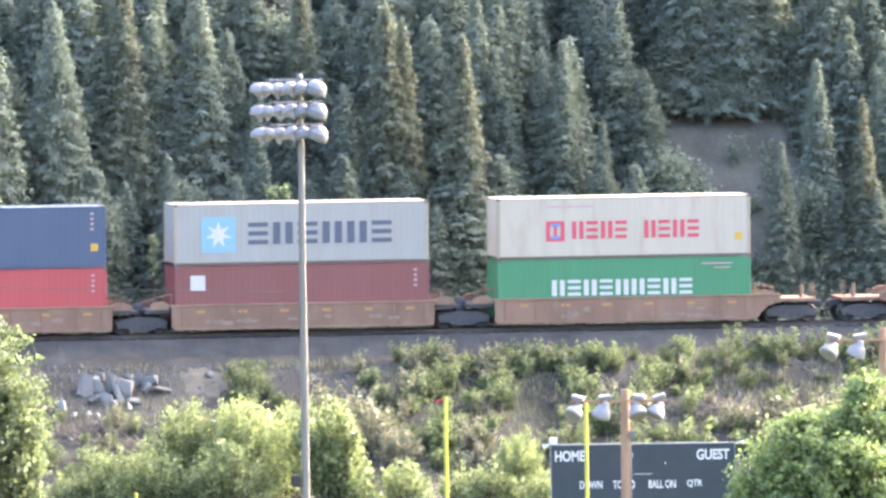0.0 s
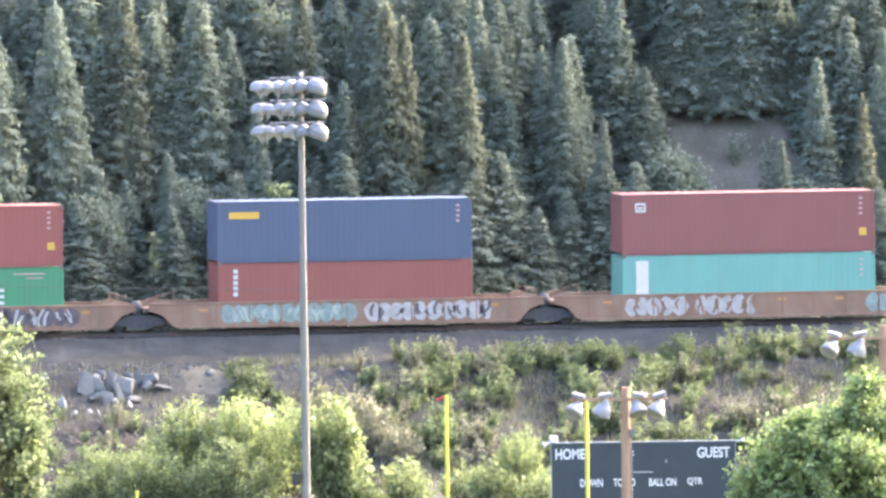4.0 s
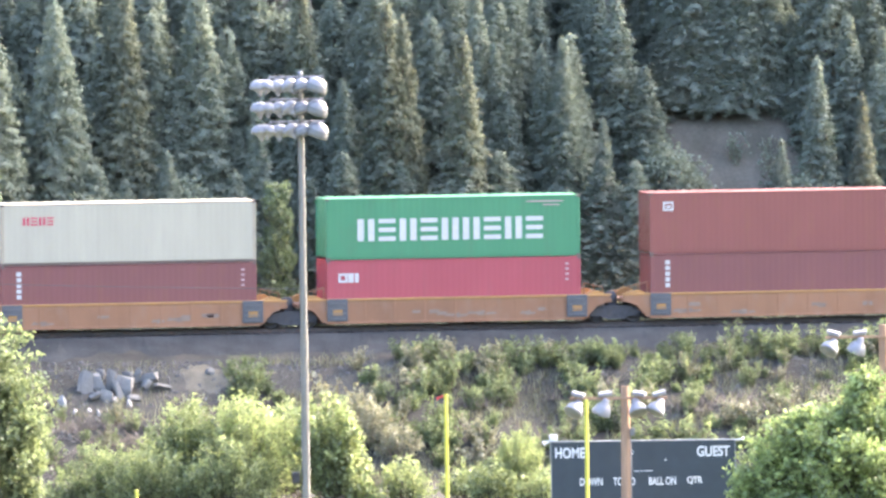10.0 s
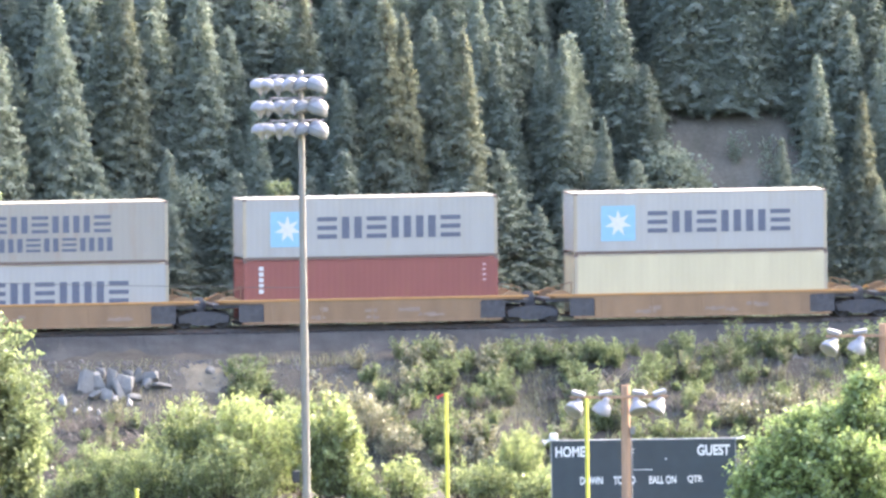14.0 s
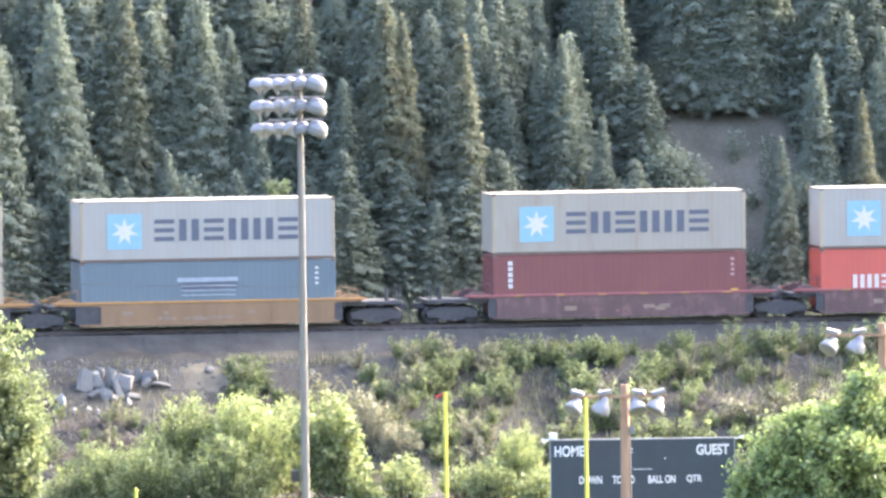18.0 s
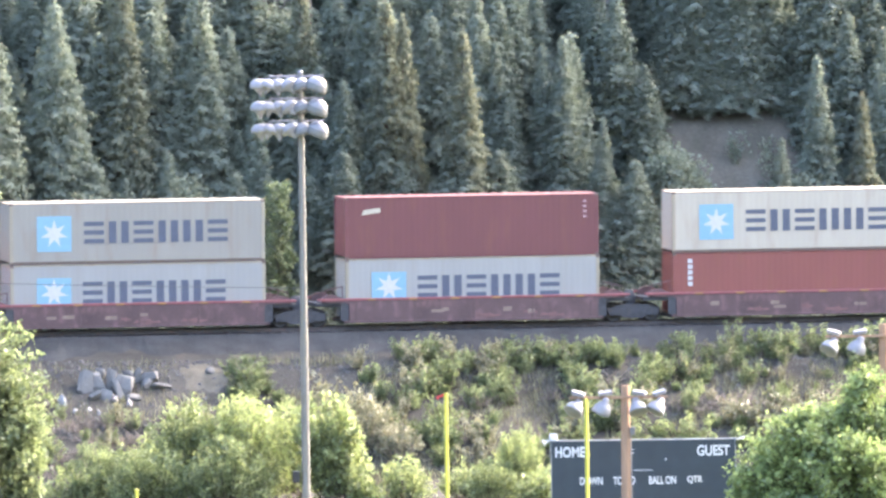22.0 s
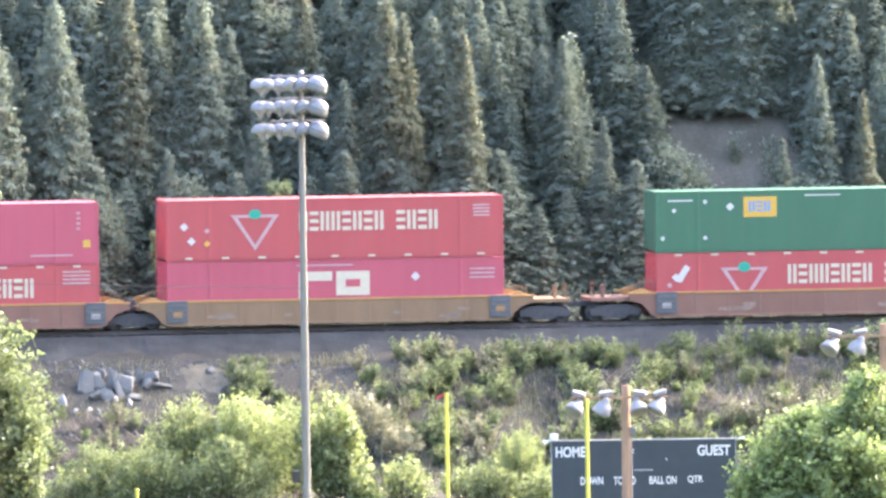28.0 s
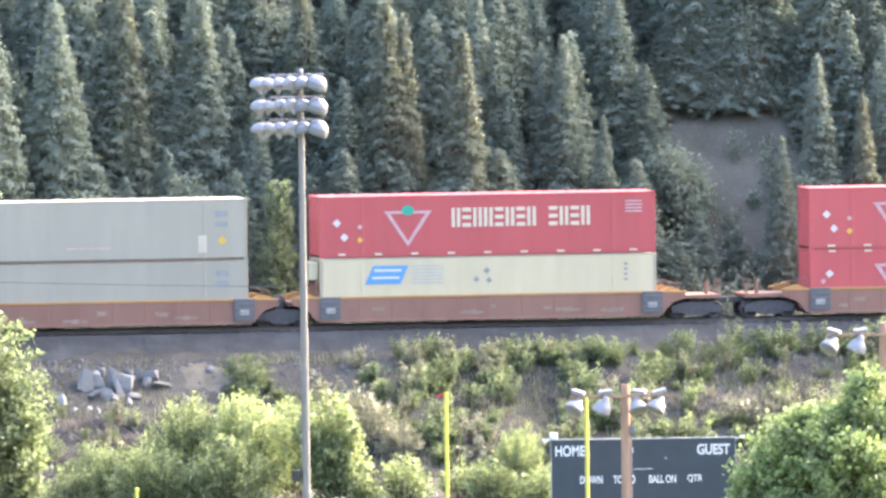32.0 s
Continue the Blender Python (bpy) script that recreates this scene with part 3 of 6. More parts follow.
            marking(c, "code_line", PINKMARK, [R(6.2, 8.9, 0.22, 0.29), R(14.5, 15.7, 0.5, 0.58), R(14.5, 15.7, 0.7, 0.78), R(14.5, 15.7, 0.9, 0.98)])
        elif kind == "trianglemark":
            triangle(3.1, 5.4, 0.72, 2.40)
            marking(c, "brand_bars", IVORYMARK, B(6.35, 13.1, 0.62, 1.52, 13, (8,)))
            gem(0.85, 1.25)
            gem(1.20, 1.92)
            gem(1.95, 1.45, 0.13, PINKMARK)
            gem(1.95, 2.05, 0.16, YELLOWMARK)
            marking(c, "code_line", PINKMARK, [R(14.7, 15.5, 0.40 + 0.16 * k, 0.48 + 0.16 * k) for k in range(4)])
            marking(c, "edge_mark", IVORYMARK, [R(0.9 + 1.75 * k, 1.25 + 1.75 * k, 2.68, 2.78) for k in range(9)])
        elif kind == "trianglelow":
            triangle(3.1, 5.4, 0.72, 2.40)
            marking(c, "brand_bars", IVORYMARK, B(6.35, 13.1, 0.62, 1.52, 13, (8,)))
            gem(0.95, 1.15)
            gem(0.65, 1.50, 0.14, PINKMARK)
            marking(c, "code_line", PINKMARK, [R(14.4, 15.7, 0.3 + 0.18 * k, 0.38 + 0.18 * k) for k in range(4)])
            marking(c, "edge_mark", IVORYMARK, [R(0.9 + 1.75 * k, 1.25 + 1.75 * k, 0.04, 0.14) for k in range(9)])
        elif kind == "slash":
            marking(c, "white_dash", WHITE, shapes=[[(o + 0.9, H - 1.3), (o + 1.4, H - 0.55), (o + 1.65, H - 0.7), (o + 1.2, H - 1.4)]])
        elif kind == "squaremark":
            marking(c, "brand_square", YELLOWMARK, [R(4.25, 5.85, 0.30, 1.25)])
            marking(c, "brand_square_bars", BLUEMARK, bars(o + 4.5, o + 5.6, H - 1.0, H - 0.5, 3), lift=0.008)
            gem(3.6, 0.75, 0.2)
            marking(c, "code_line", WHITE, [R(0.6, 1.8, 0.40, 0.47), R(7.2, 8.9, 0.24, 0.30)])
            for x, top in ((0.35, 2.2), (2.4, 0.5), (2.4, 2.2), (0.9, 0.9), (13.3, 0.7), (13.3, 2.3), (14.6, 1.0)):
                gem(x, top, 0.12)
        elif kind == "wave_logo":
            marking(c, "brand_square", BLUEMARK, shapes=[[(o + 2.15, H - 1.25), (o + 2.55, H - 0.38), (o + 4.25, H - 0.38), (o + 3.85, H - 1.25)]])
            marking(c, "brand_stripe", WHITE, [R(2.6, 3.9, 0.55, 0.66), R(2.5, 3.8, 0.9, 1.0)], lift=0.008)
            marking(c, "fine_stripe", PALEBLUE, [R(4.4, 5.9, 0.40 + 0.16 * k, 0.44 + 0.16 * k) for k in range(6)])
            gem(8.0, 0.7, 0.17, GRIMEMARK)
            gem(7.5, 1.1, 0.15, GRIMEMARK)
            gem(8.1, 1.15, 0.15, GRIMEMARK)
            code(14.3, 0.5, 4, GRIMEMARK)
        elif kind == "bluescript":
            marking(c, "faded_writing", PALEBLUE, B(7.0, 8.6, 1.0, 1.65, 3) + B(9.3, 11.9, 1.05, 1.6, 6))
        elif kind == "greyside":
            marking(c, "code_line", GRIMEMARK, [R(14.6, 15.2, 0.55, 0.85), R(14.6, 15.2, 1.05, 1.3)])
            gem(14.95, 1.95, 0.22, YELLOWMARK)
            marking(c, "small_patch", WHITE, [R(2.6, 3.1, 2.35, 2.5)])
            marking(c, "faint_stripe", PINKMARK, [R(7.5, 9.6, 2.18, 2.27)])
        elif kind == "panel":
            marking(c, "white_panel", PAINT["white"], [R(13.8, 14.2, 1.7, 2.5)])
        elif kind == "greylow":
            marking(c, "code_line", GRIMEMARK, [R(14.6, 15.2, 0.45, 0.75), R(14.6, 15.2, 0.95, 1.2)])


FADED = material("faded stencil paint", (0.20, 0.145, 0.11), 0.6, 0, 0.25, 3, 25, 0.03, (0.2, 0.14, 0.12), 0.5)
GRIMEMARK = material("dark grey marking paint", (0.19, 0.20, 0.20), 0.6, 0, 0.15, 4, 30, 0.03)

CALLED = {"maroon": "maroon", "brownred": "brown-red", "darkmaroon": "dark maroon", "crimson": "crimson", "red": "red", "brightred": "orange-red", "rosered": "rose-red", "tomato": "tomato-red", "fadedred": "faded red",
          "green": "green", "darkgreen": "dark green", "turquoise": "turquoise", "navy": "navy blue", "blue": "faded blue", "grey": "pale grey", "lightgrey": "light grey", "oldgrey": "weathered grey", "midgrey": "plain grey", "white": "white", "ivory": "ivory", "cream": "cream"}


def container(colour, style, L, where, unit=False):
    long = L > 14
    W = 2.438
    size = "long" if long else "forty-foot"
    note = "with bold markings" if style.split() and style.split()[0] not in ("code", "column", "greyside", "greylow") else "with small codes"
    c = thing("shipping_container", f"{CALLED[colour]} {size} container {note}, {where}", "shipping container", "containers on the train")
    mat = PAINT[colour]
    pale = colour in ("white", "cream", "oldgrey", "ivory", "grey", "midgrey", "lightgrey")
    edge = FRAME if pale else mat
    p = shared(("side", L), lambda: wavy_panel(L - 0.3, 0.15, HIGH - 0.055, 0.62 if long else 0.278, 0.003 if long else 0.0032))
    reuse("side_panel", p, mat, c, pose(0, -W / 2 + 0.012, 0))
    reuse("side_panel", p, mat, c, pose(0, W / 2 - 0.012, 0, 0, 0, 180))
    e = shared("end", lambda: wavy_panel(W - 0.3, 0.15, HIGH - 0.1, 0.25, 0.04))
    reuse("end_panel", e, mat, c, pose(-L / 2 + 0.03, 0, 0, 0, 0, -90))
    reuse("roof", shared(("roof", L), lambda: flat_roof(L - 0.1, W - 0.06)), mat, c)
    reuse("floor", shared(("floor", L), lambda: mesh_of(box(bmesh.new(), -L / 2 + 0.1, L / 2 - 0.1, -W / 2 + 0.06, W / 2 - 0.06, 0.1, 0.15), "floor", CASTING)), CASTING, c)
    top = shared(("top", L), lambda: mesh_of(box(bmesh.new(), -L / 2 + 0.16, L / 2 - 0.16, -0.03, 0.03, HIGH - 0.075, HIGH - 0.006, 0.012), "rail", CASTING))
    low = shared(("low", L), lambda: mesh_of(box(bmesh.new(), -L / 2 + 0.16, L / 2 - 0.16, -0.025, 0.025, 0.02, 0.17, 0.01), "rail", CASTING))
    head = shared("head", lambda: mesh_of(box(bmesh.new(), -0.035, 0.035, -W / 2 + 0.16, W / 2 - 0.16, HIGH - 0.11, HIGH - 0.006, 0.012), "header", CASTING))
    post = shared("post", lambda: mesh_of(box(bmesh.new(), -0.075, 0.075, -0.07, 0.07, 0.11, HIGH - 0.11, 0.015), "post", CASTING))
    cast = shared("cast", lambda: mesh_of(box(bmesh.new(), -0.089, 0.089, -0.081, 0.081, 0.0, 0.118, 0.014), "casting", CASTING))
    for y in (-1, 1):
        reuse("top_rail", top, edge, c, pose(0, y * (W / 2 - 0.03), 0))
        # Pale boxes take a dark bottom rail to paint the shaded seam below.
        reuse("bottom_rail", low, CASTING if pale else mat, c, pose(0, y * (W / 2 - 0.055), 0))
        for x in (-1, 1):
            reuse("corner_post", post, edge, c, pose(x * (L / 2 - 0.076), y * (W / 2 - 0.071), 0))
            for z in (0, HIGH - 0.118):
                reuse("corner_casting", cast, CASTING if not long else mat, c, pose(x * (L / 2 - 0.09), y * (W / 2 - 0.082), z))
        if long:
            for x in (-6.02, 6.02):
                reuse("lift_post", post, mat, c, pose(x, y * (W / 2 - 0.066), 0))
    for x in (-1, 1):
        reuse("end_header", head, edge, c, pose(x * (L / 2 - 0.036), 0, 0))
    leaf = shared("door", lambda: mesh_of(box(bmesh.new(), -0.03, 0.03, -0.52, 0.52, 0.16, HIGH - 0.12, 0.02), "door", CASTING))
    bar = shared("bar", lambda: mesh_of(tube(bmesh.new(), (0, 0, 0.12), (0, 0, HIGH - 0.1), 0.022, seg=8), "bar", STEEL))
    for y in (-0.53, 0.53):
        door = reuse("door", leaf, mat, c, pose(L / 2 - 0.05, y, 0))
        for k in (-0.22, 0.22):
            reuse("locking_bar", bar, None, door, pose(0.05, k, 0))
    if unit:
        bm = box(bmesh.new(), -L / 2 - 0.50, -L / 2 - 0.01, -0.95, 0.45, HIGH - 1.02, HIGH - 0.16, 0.06)
        part("heater_unit", bm, PAINT["cream"], c, "ivory heater unit box")
        # Brown block stands for the dark recess under the heater unit.
        bm = box(bmesh.new(), -L / 2 - 0.16, -L / 2 - 0.01, -0.9, 0.9, 0.15, HIGH - 1.05, 0.02)
        part("equipment_rack", bm, CAR_BROWN, c, "brown block standing for a dark recess")
        bm = bmesh.new()
        for y in (-0.85, 0.35):
            tube(bm, (-L / 2 - 0.28, y, HIGH - 1.03), (-L / 2 - 0.05, y, HIGH - 1.7), 0.03)
        part("bracket", bm, BOGIE, c)
    decorate(c, style, L)
    return c


def bogie(parent, x):
    b = part("bogie", box(box(bmesh.new(), -0.25, 0.25, -0.95, 0.95, 0.36, 0.75, 0.05), -0.2, 0.2, -0.35, 0.35, 0.74, 0.98), BOGIE, parent, "black steel bogie")
    b.matrix_basis = pose(x, 0, 0)
    frame_mesh = shared("side_frame", lambda: mesh_of(prism(bmesh.new(), [(-1.25, 0.62), (-1.15, 0.30), (-0.7, 0.32), (-0.42, 0.18), (0.42, 0.18), (0.7, 0.32), (1.15, 0.30), (1.25, 0.62), (0.6, 0.82), (-0.6, 0.82)], -0.08, 0.08), "side_frame", BOGIE))
    for y in (-1.0, 1.0):
        reuse("side_frame", frame_mesh, None, b, pose(0, y, 0))

    def wheels():
        bm = bmesh.new()
        tube(bm, (0, -0.98, 0), (0, 0.98, 0), 0.08, seg=10)
        for y in (-0.7535, 0.7535):
            side = 1 if y > 0 else -1
            m = Matrix.Translation((0, y, 0)) @ Matrix.Rotation(-side * math.pi / 2, 4, "X")
            lathe(bm, [(0.10, -0.10), (0.14, -0.03), (0.33, -0.045), (0.34, -0.085), (0.455, -0.085), (0.452, -0.055), (0.42, -0.045), (0.415, 0.055), (0.34, 0.055), (0.32, 0.0), (0.14, 0.03), (0.10, 0.09)], m, 20)
        me = mesh_of(bm, "wheelset", TREAD)
        return me
    me = shared("wheelset", wheels)
    for k in (-0.9, 0.9):
        w = reuse("wheelset", me, None, b, pose(k, 0, 0.42))
        WHEELS.append((w, k))


WHEELS = []


def graffiti(parent, x0, x1, mats, seed, y, z0=0.34, z1=1.30, step=0.62):
    """Fat overlapping blots with paler and darker strokes over them, in several coats."""
    rnd = random.Random(seed)
    for coat, mat in enumerate(mats):
        shapes, x = [], x0
        while x < x1:
            w = rnd.uniform(0.7, 1.25) * step
            if coat == 0:
                n, cz = 11, (z0 + z1) / 2
                shapes.append([(x + w * 0.5 + w * 0.62 * rnd.uniform(0.75, 1.1) * math.cos(6.283 * k / n), max(z0, min(z1, cz + 0.5 * (z1 - z0) * rnd.uniform(0.8, 1.1) * math.sin(6.283 * k / n)))) for k in range(n)])
            else:
                for _ in range(2):
                    a, b = rnd.uniform(z0 + 0.04, z0 + 0.4), rnd.uniform(z1 - 0.45, z1 - 0.04)
                    p, lean, fat = x + rnd.uniform(0, w), rnd.uniform(-0.25, 0.3), rnd.uniform(0.07, 0.15)
                    bend = rnd.uniform(-0.14, 0.14)
                    shapes.append([(p, a), (p + fat, a), (p + fat + bend + lean * 0.5, (a + b) / 2), (p + fat + lean, b), (p + lean - 0.02, b), (p + bend + lean * 0.5, (a + b) / 2)])
            x += w * (0.95 if coat == 0 else 1.1)
        marking(parent, "graffiti", mat, shapes=shapes, face=y, lift=0.007 * coat)


def well_car(kind, half, left, right, spray=()):
    """One well of a double-stack car. left, right: 'joint' or 'coupler'; half: the half length of the well."""
    paints = {"amber": (CAR_AMBER, SILL_YELLOW, "dusty amber"), "tan": (CAR_TAN, CAR_TAN, "dusty tan"), "orange": (CAR_ORANGE, SILL_YELLOW, "faded orange"), "yellow": (CAR_AMBER, SILL_YELLOW, "yellow and amber"),
              "maroon": (CAR_MAROON, SILL_RED, "dull maroon"), "brown": (CAR_BROWN, SILL_YELLOW, "dusty brown")}
    body, sill, word = paints[kind]
    slim = kind in ("yellow", "maroon")
    end = {"joint": 1.45, "coupler": 3.15}
    car = thing("well_car", f"{word} steel double-stack well car on black bogies" + (", sprayed with graffiti" if spray else ""), "well car", "well cars of the train")
    hb = half + 0.30
    y = 1.36
    ext = 1.05
    short = kind == "tan" and half < 7
    reach = {w: 0.0 if short and w == "joint" else ext + 0.05 for w in ("joint", "coupler")}
    if slim:
        pl, px = (half - (0.92 if kind == "yellow" and what == "joint" else 0.12) for what in (left, right))
        outline = [(-pl, 0.30), (px, 0.30), (px, 1.08), (px + 0.1, 1.16), (hb + 0.7, 1.18), (hb + 0.7, 1.26), (-hb - 0.7, 1.26), (-hb - 0.7, 1.18), (-pl - 0.1, 1.16), (-pl, 1.08)]
    else:
        def profile(what):
            if short and what == "joint":
                return [(hb - 0.12, 0.27), (hb - 0.10, 1.29)]
            return [(hb - 0.05, 0.27), (hb + 0.12, 0.50), (hb + 0.42, 0.82), (hb + 0.85, 0.97), (hb + ext, 1.02), (hb + ext, 1.29)]
        outline = profile(right) + [(-x, z) for x, z in reversed(profile(left))]
    for side in (-1, 1):
        bm = prism(bmesh.new(), outline, side * y - 0.06, side * y + 0.06)
        bmesh.ops.recalc_face_normals(bm, faces=bm.faces)
        part("side_wall", bm, body, car)
        bm = box(bmesh.new(), -hb - reach[left], hb + reach[right], side * y - 0.09, side * y + 0.09, 1.29 if not slim else 1.26, 1.39 if not slim else 1.36, 0.015)
        part("top_sill", bm, sill, car)
        bm = box(bmesh.new(), -hb + 0.2, hb - 0.2, side * y - 0.10, side * y + 0.10, 0.20, 0.30, 0.015)
        part("bottom_sill", bm, body, car)
        n = int(2 * half / 1.5)
        rib = shared(("rib", kind, side), lambda: mesh_of(box(bmesh.new(), -0.04, 0.04, -0.012, 0.012, 0.31, 1.07 if slim else 1.28, 0.01), "rib", body))
        if side == -1 and not slim:
            for i in range(n + 1):
                reuse("rib", rib, None, car, pose(-half + 0.3 + (2 * half - 0.6) * i / n, side * (y + 0.062), 0))
        elif side == -1:
            for i in range(5):
                reuse("rib", rib, None, car, pose(-pl + 0.35 + (pl + px - 0.7) * i / 4, side * (y + 0.062), 0))
    if slim:
        # Added dark plates fill the side where the panel stops short.
        for a, b in ((-hb + 0.02, -pl - 0.01), (px + 0.01, hb - 0.02)):
            part("end_web", box(bmesh.new(), a, b, -y - 0.02, -y + 0.05, 0.32, 1.16), BOGIE, car, "dark filler plate at the well end")
    bearer = shared("bearer", lambda: mesh_of(box(bmesh.new(), -0.12, 0.12, -1.3, 1.3, 0.18, 0.285, 0.01), "cross_bearer", BOGIE))
    for i in range(7):
        reuse("cross_bearer", bearer, None, car, pose(-half + 2 * half * i / 6, 0, 0))
    if not slim and kind != "tan":
        for x in (-hb + 0.75, hb - 0.55):
            lp = part("ladder_panel", box(bmesh.new(), x - 0.50, x + 0.48, -y - 0.14, -y - 0.09, 0.34, 1.38, 0.01), STENCIL, car, "dark panel with stencil rows")
            bm = bmesh.new()
            for k in range(4):
                box(bm, x - 0.40, x + 0.38, -y - 0.20, -y - 0.17, 0.45 + 0.24 * k, 0.48 + 0.24 * k)
                for g in (-0.38, 0.34):
                    box(bm, x + g, x + g + 0.03, -y - 0.175, -y - 0.138, 0.45 + 0.24 * k, 0.48 + 0.24 * k)
            part("rung", bm, STEEL, lp, "grey ladder rungs")
            part("stencil", box(bmesh.new(), x - 0.22, x + 0.22, -y - 0.147, -y - 0.138, 0.62, 0.88), SPRAY if kind == "brown" else SILL_YELLOW, lp)
    for sign, what in ((-1, left), (1, right)):
        e = end[what]
        x0, x1 = sorted((sign * (hb - 0.05), sign * (half + e)))
        bm = box(bmesh.new(), x0, x1, -1.25, 1.25, 0.98, 1.16, 0.03)
        part("end_platform", bm, BOGIE if slim or (short and what == "joint") else body, car)
        a = sign * (half + 0.55)
        outline2 = [(a - sign * 0.30, 1.40), (a, 1.54), (a + sign * 0.25, 1.54), (a + sign * 0.6, 1.40), (a + sign * 0.66, 1.16), (a - sign * 0.30, 1.16)]
        for y0, y1 in ((-1.30, -1.05), (1.05, 1.30)):
            bm = prism(bmesh.new(), outline2, y0, y1)
            bmesh.ops.recalc_face_normals(bm, faces=bm.faces)
            part("end_bracket", bm, sill if kind in ("orange", "brown", "amber") else body, car)
        bm = bmesh.new()
        for q in (0.15, 0.6, 1.05):
            tube(bm, (sign * (half + q), -1.15, 1.16), (sign * (half + q), -1.15, 1.95 - 0.25 * q), 0.025, seg=6)
        tube(bm, (sign * (half + 0.15), -1.15, 1.91), (sign * (half + 1.05), -1.15, 1.69), 0.025, seg=6)
        part("handrail", bm, body, car)
        if what == "coupler":
            xc = sign * (half + 1.95)
            bogie(car, xc)
            bm = box(bmesh.new(), *sorted((sign * (half + 2.6), sign * (half + 3.62))), -0.16, 0.16, 0.70, 0.98, 0.03)
            part("coupler", bm, BOGIE, car)
            bm = bmesh.new()
            for z in (1.25, 1.55, 1.85):
                tube(bm, (sign * (half + 3.0), -1.2, z), (sign * (half + 3.0), -0.5, z), 0.025, seg=6)
            for yy in (-1.2, -0.5):
                tube(bm, (sign * (half + 3.0), yy, 1.1), (sign * (half + 3.0), yy, 1.9), 0.025, seg=6)
            tube(bm, (sign * (half + 2.5), -0.8, 1.16), (sign * (half + 2.5), -0.8, 1.75), 0.10, seg=10)
            part("brake_stand", bm, BOGIE if slim else body, car)
        elif sign == 1:
            bogie(car, half + 1.66)
            bm = lathe(bmesh.new(), [(0.30, 0.80), (0.34, 0.92), (0.34, 1.20), (0.22, 1.42), (0.10, 1.46)], pose(half + 1.66, 0, 0), 14)
            part("articulation", bm, BOGIE, car)
    for mats, a, b, seed in spray:
        graffiti(car, a, b, mats, seed, -y - 0.068)
    if not spray:
        rnd = random.Random(half * 7 + len(kind) + len(TRAIN_THINGS))
        for k in range(4):
            x = rnd.uniform(-half + 1.5, half - 2)
            z = rnd.uniform(0.5, 0.75)
            marking(car, "reporting_mark", FADED, [(x, x + rnd.uniform(0.3, 0.6), z, z + rnd.uniform(0.12, 0.22))], face=-y - 0.066)
        for k in range(3):
            x, z, w = rnd.uniform(-half + 1.0, half - 2.2), rnd.uniform(0.36, 0.55), rnd.uniform(0.5, 1.5)
            marking(car, "worn_patch", WORN if kind == "maroon" else FADED, shapes=[[(x, z), (x + w * 0.3, z + 0.03), (x + w * 0.45, z - 0.05), (x + w, z + 0.02), (x + w * 0.94, z + 0.12), (x + w * 0.7, z + 0.09), (x + w * 0.62, z + 0.2), (x + w * 0.3, z + 0.13), (x + w * 0.12, z + 0.17)]], face=-y - 0.062)
    if kind in ("maroon", "tan"):
        for k in range(6):
            x = -half + 1.0 + (2 * half - 2.2) * k / 5
            marking(car, "reflector", SILL_YELLOW, [(x, x + 0.38, 1.26, 1.33)] if kind == "maroon" else [(x, x + 0.42, 0.98, 1.10)], face=-y - (0.092 if kind == "maroon" else 0.066))
    return car


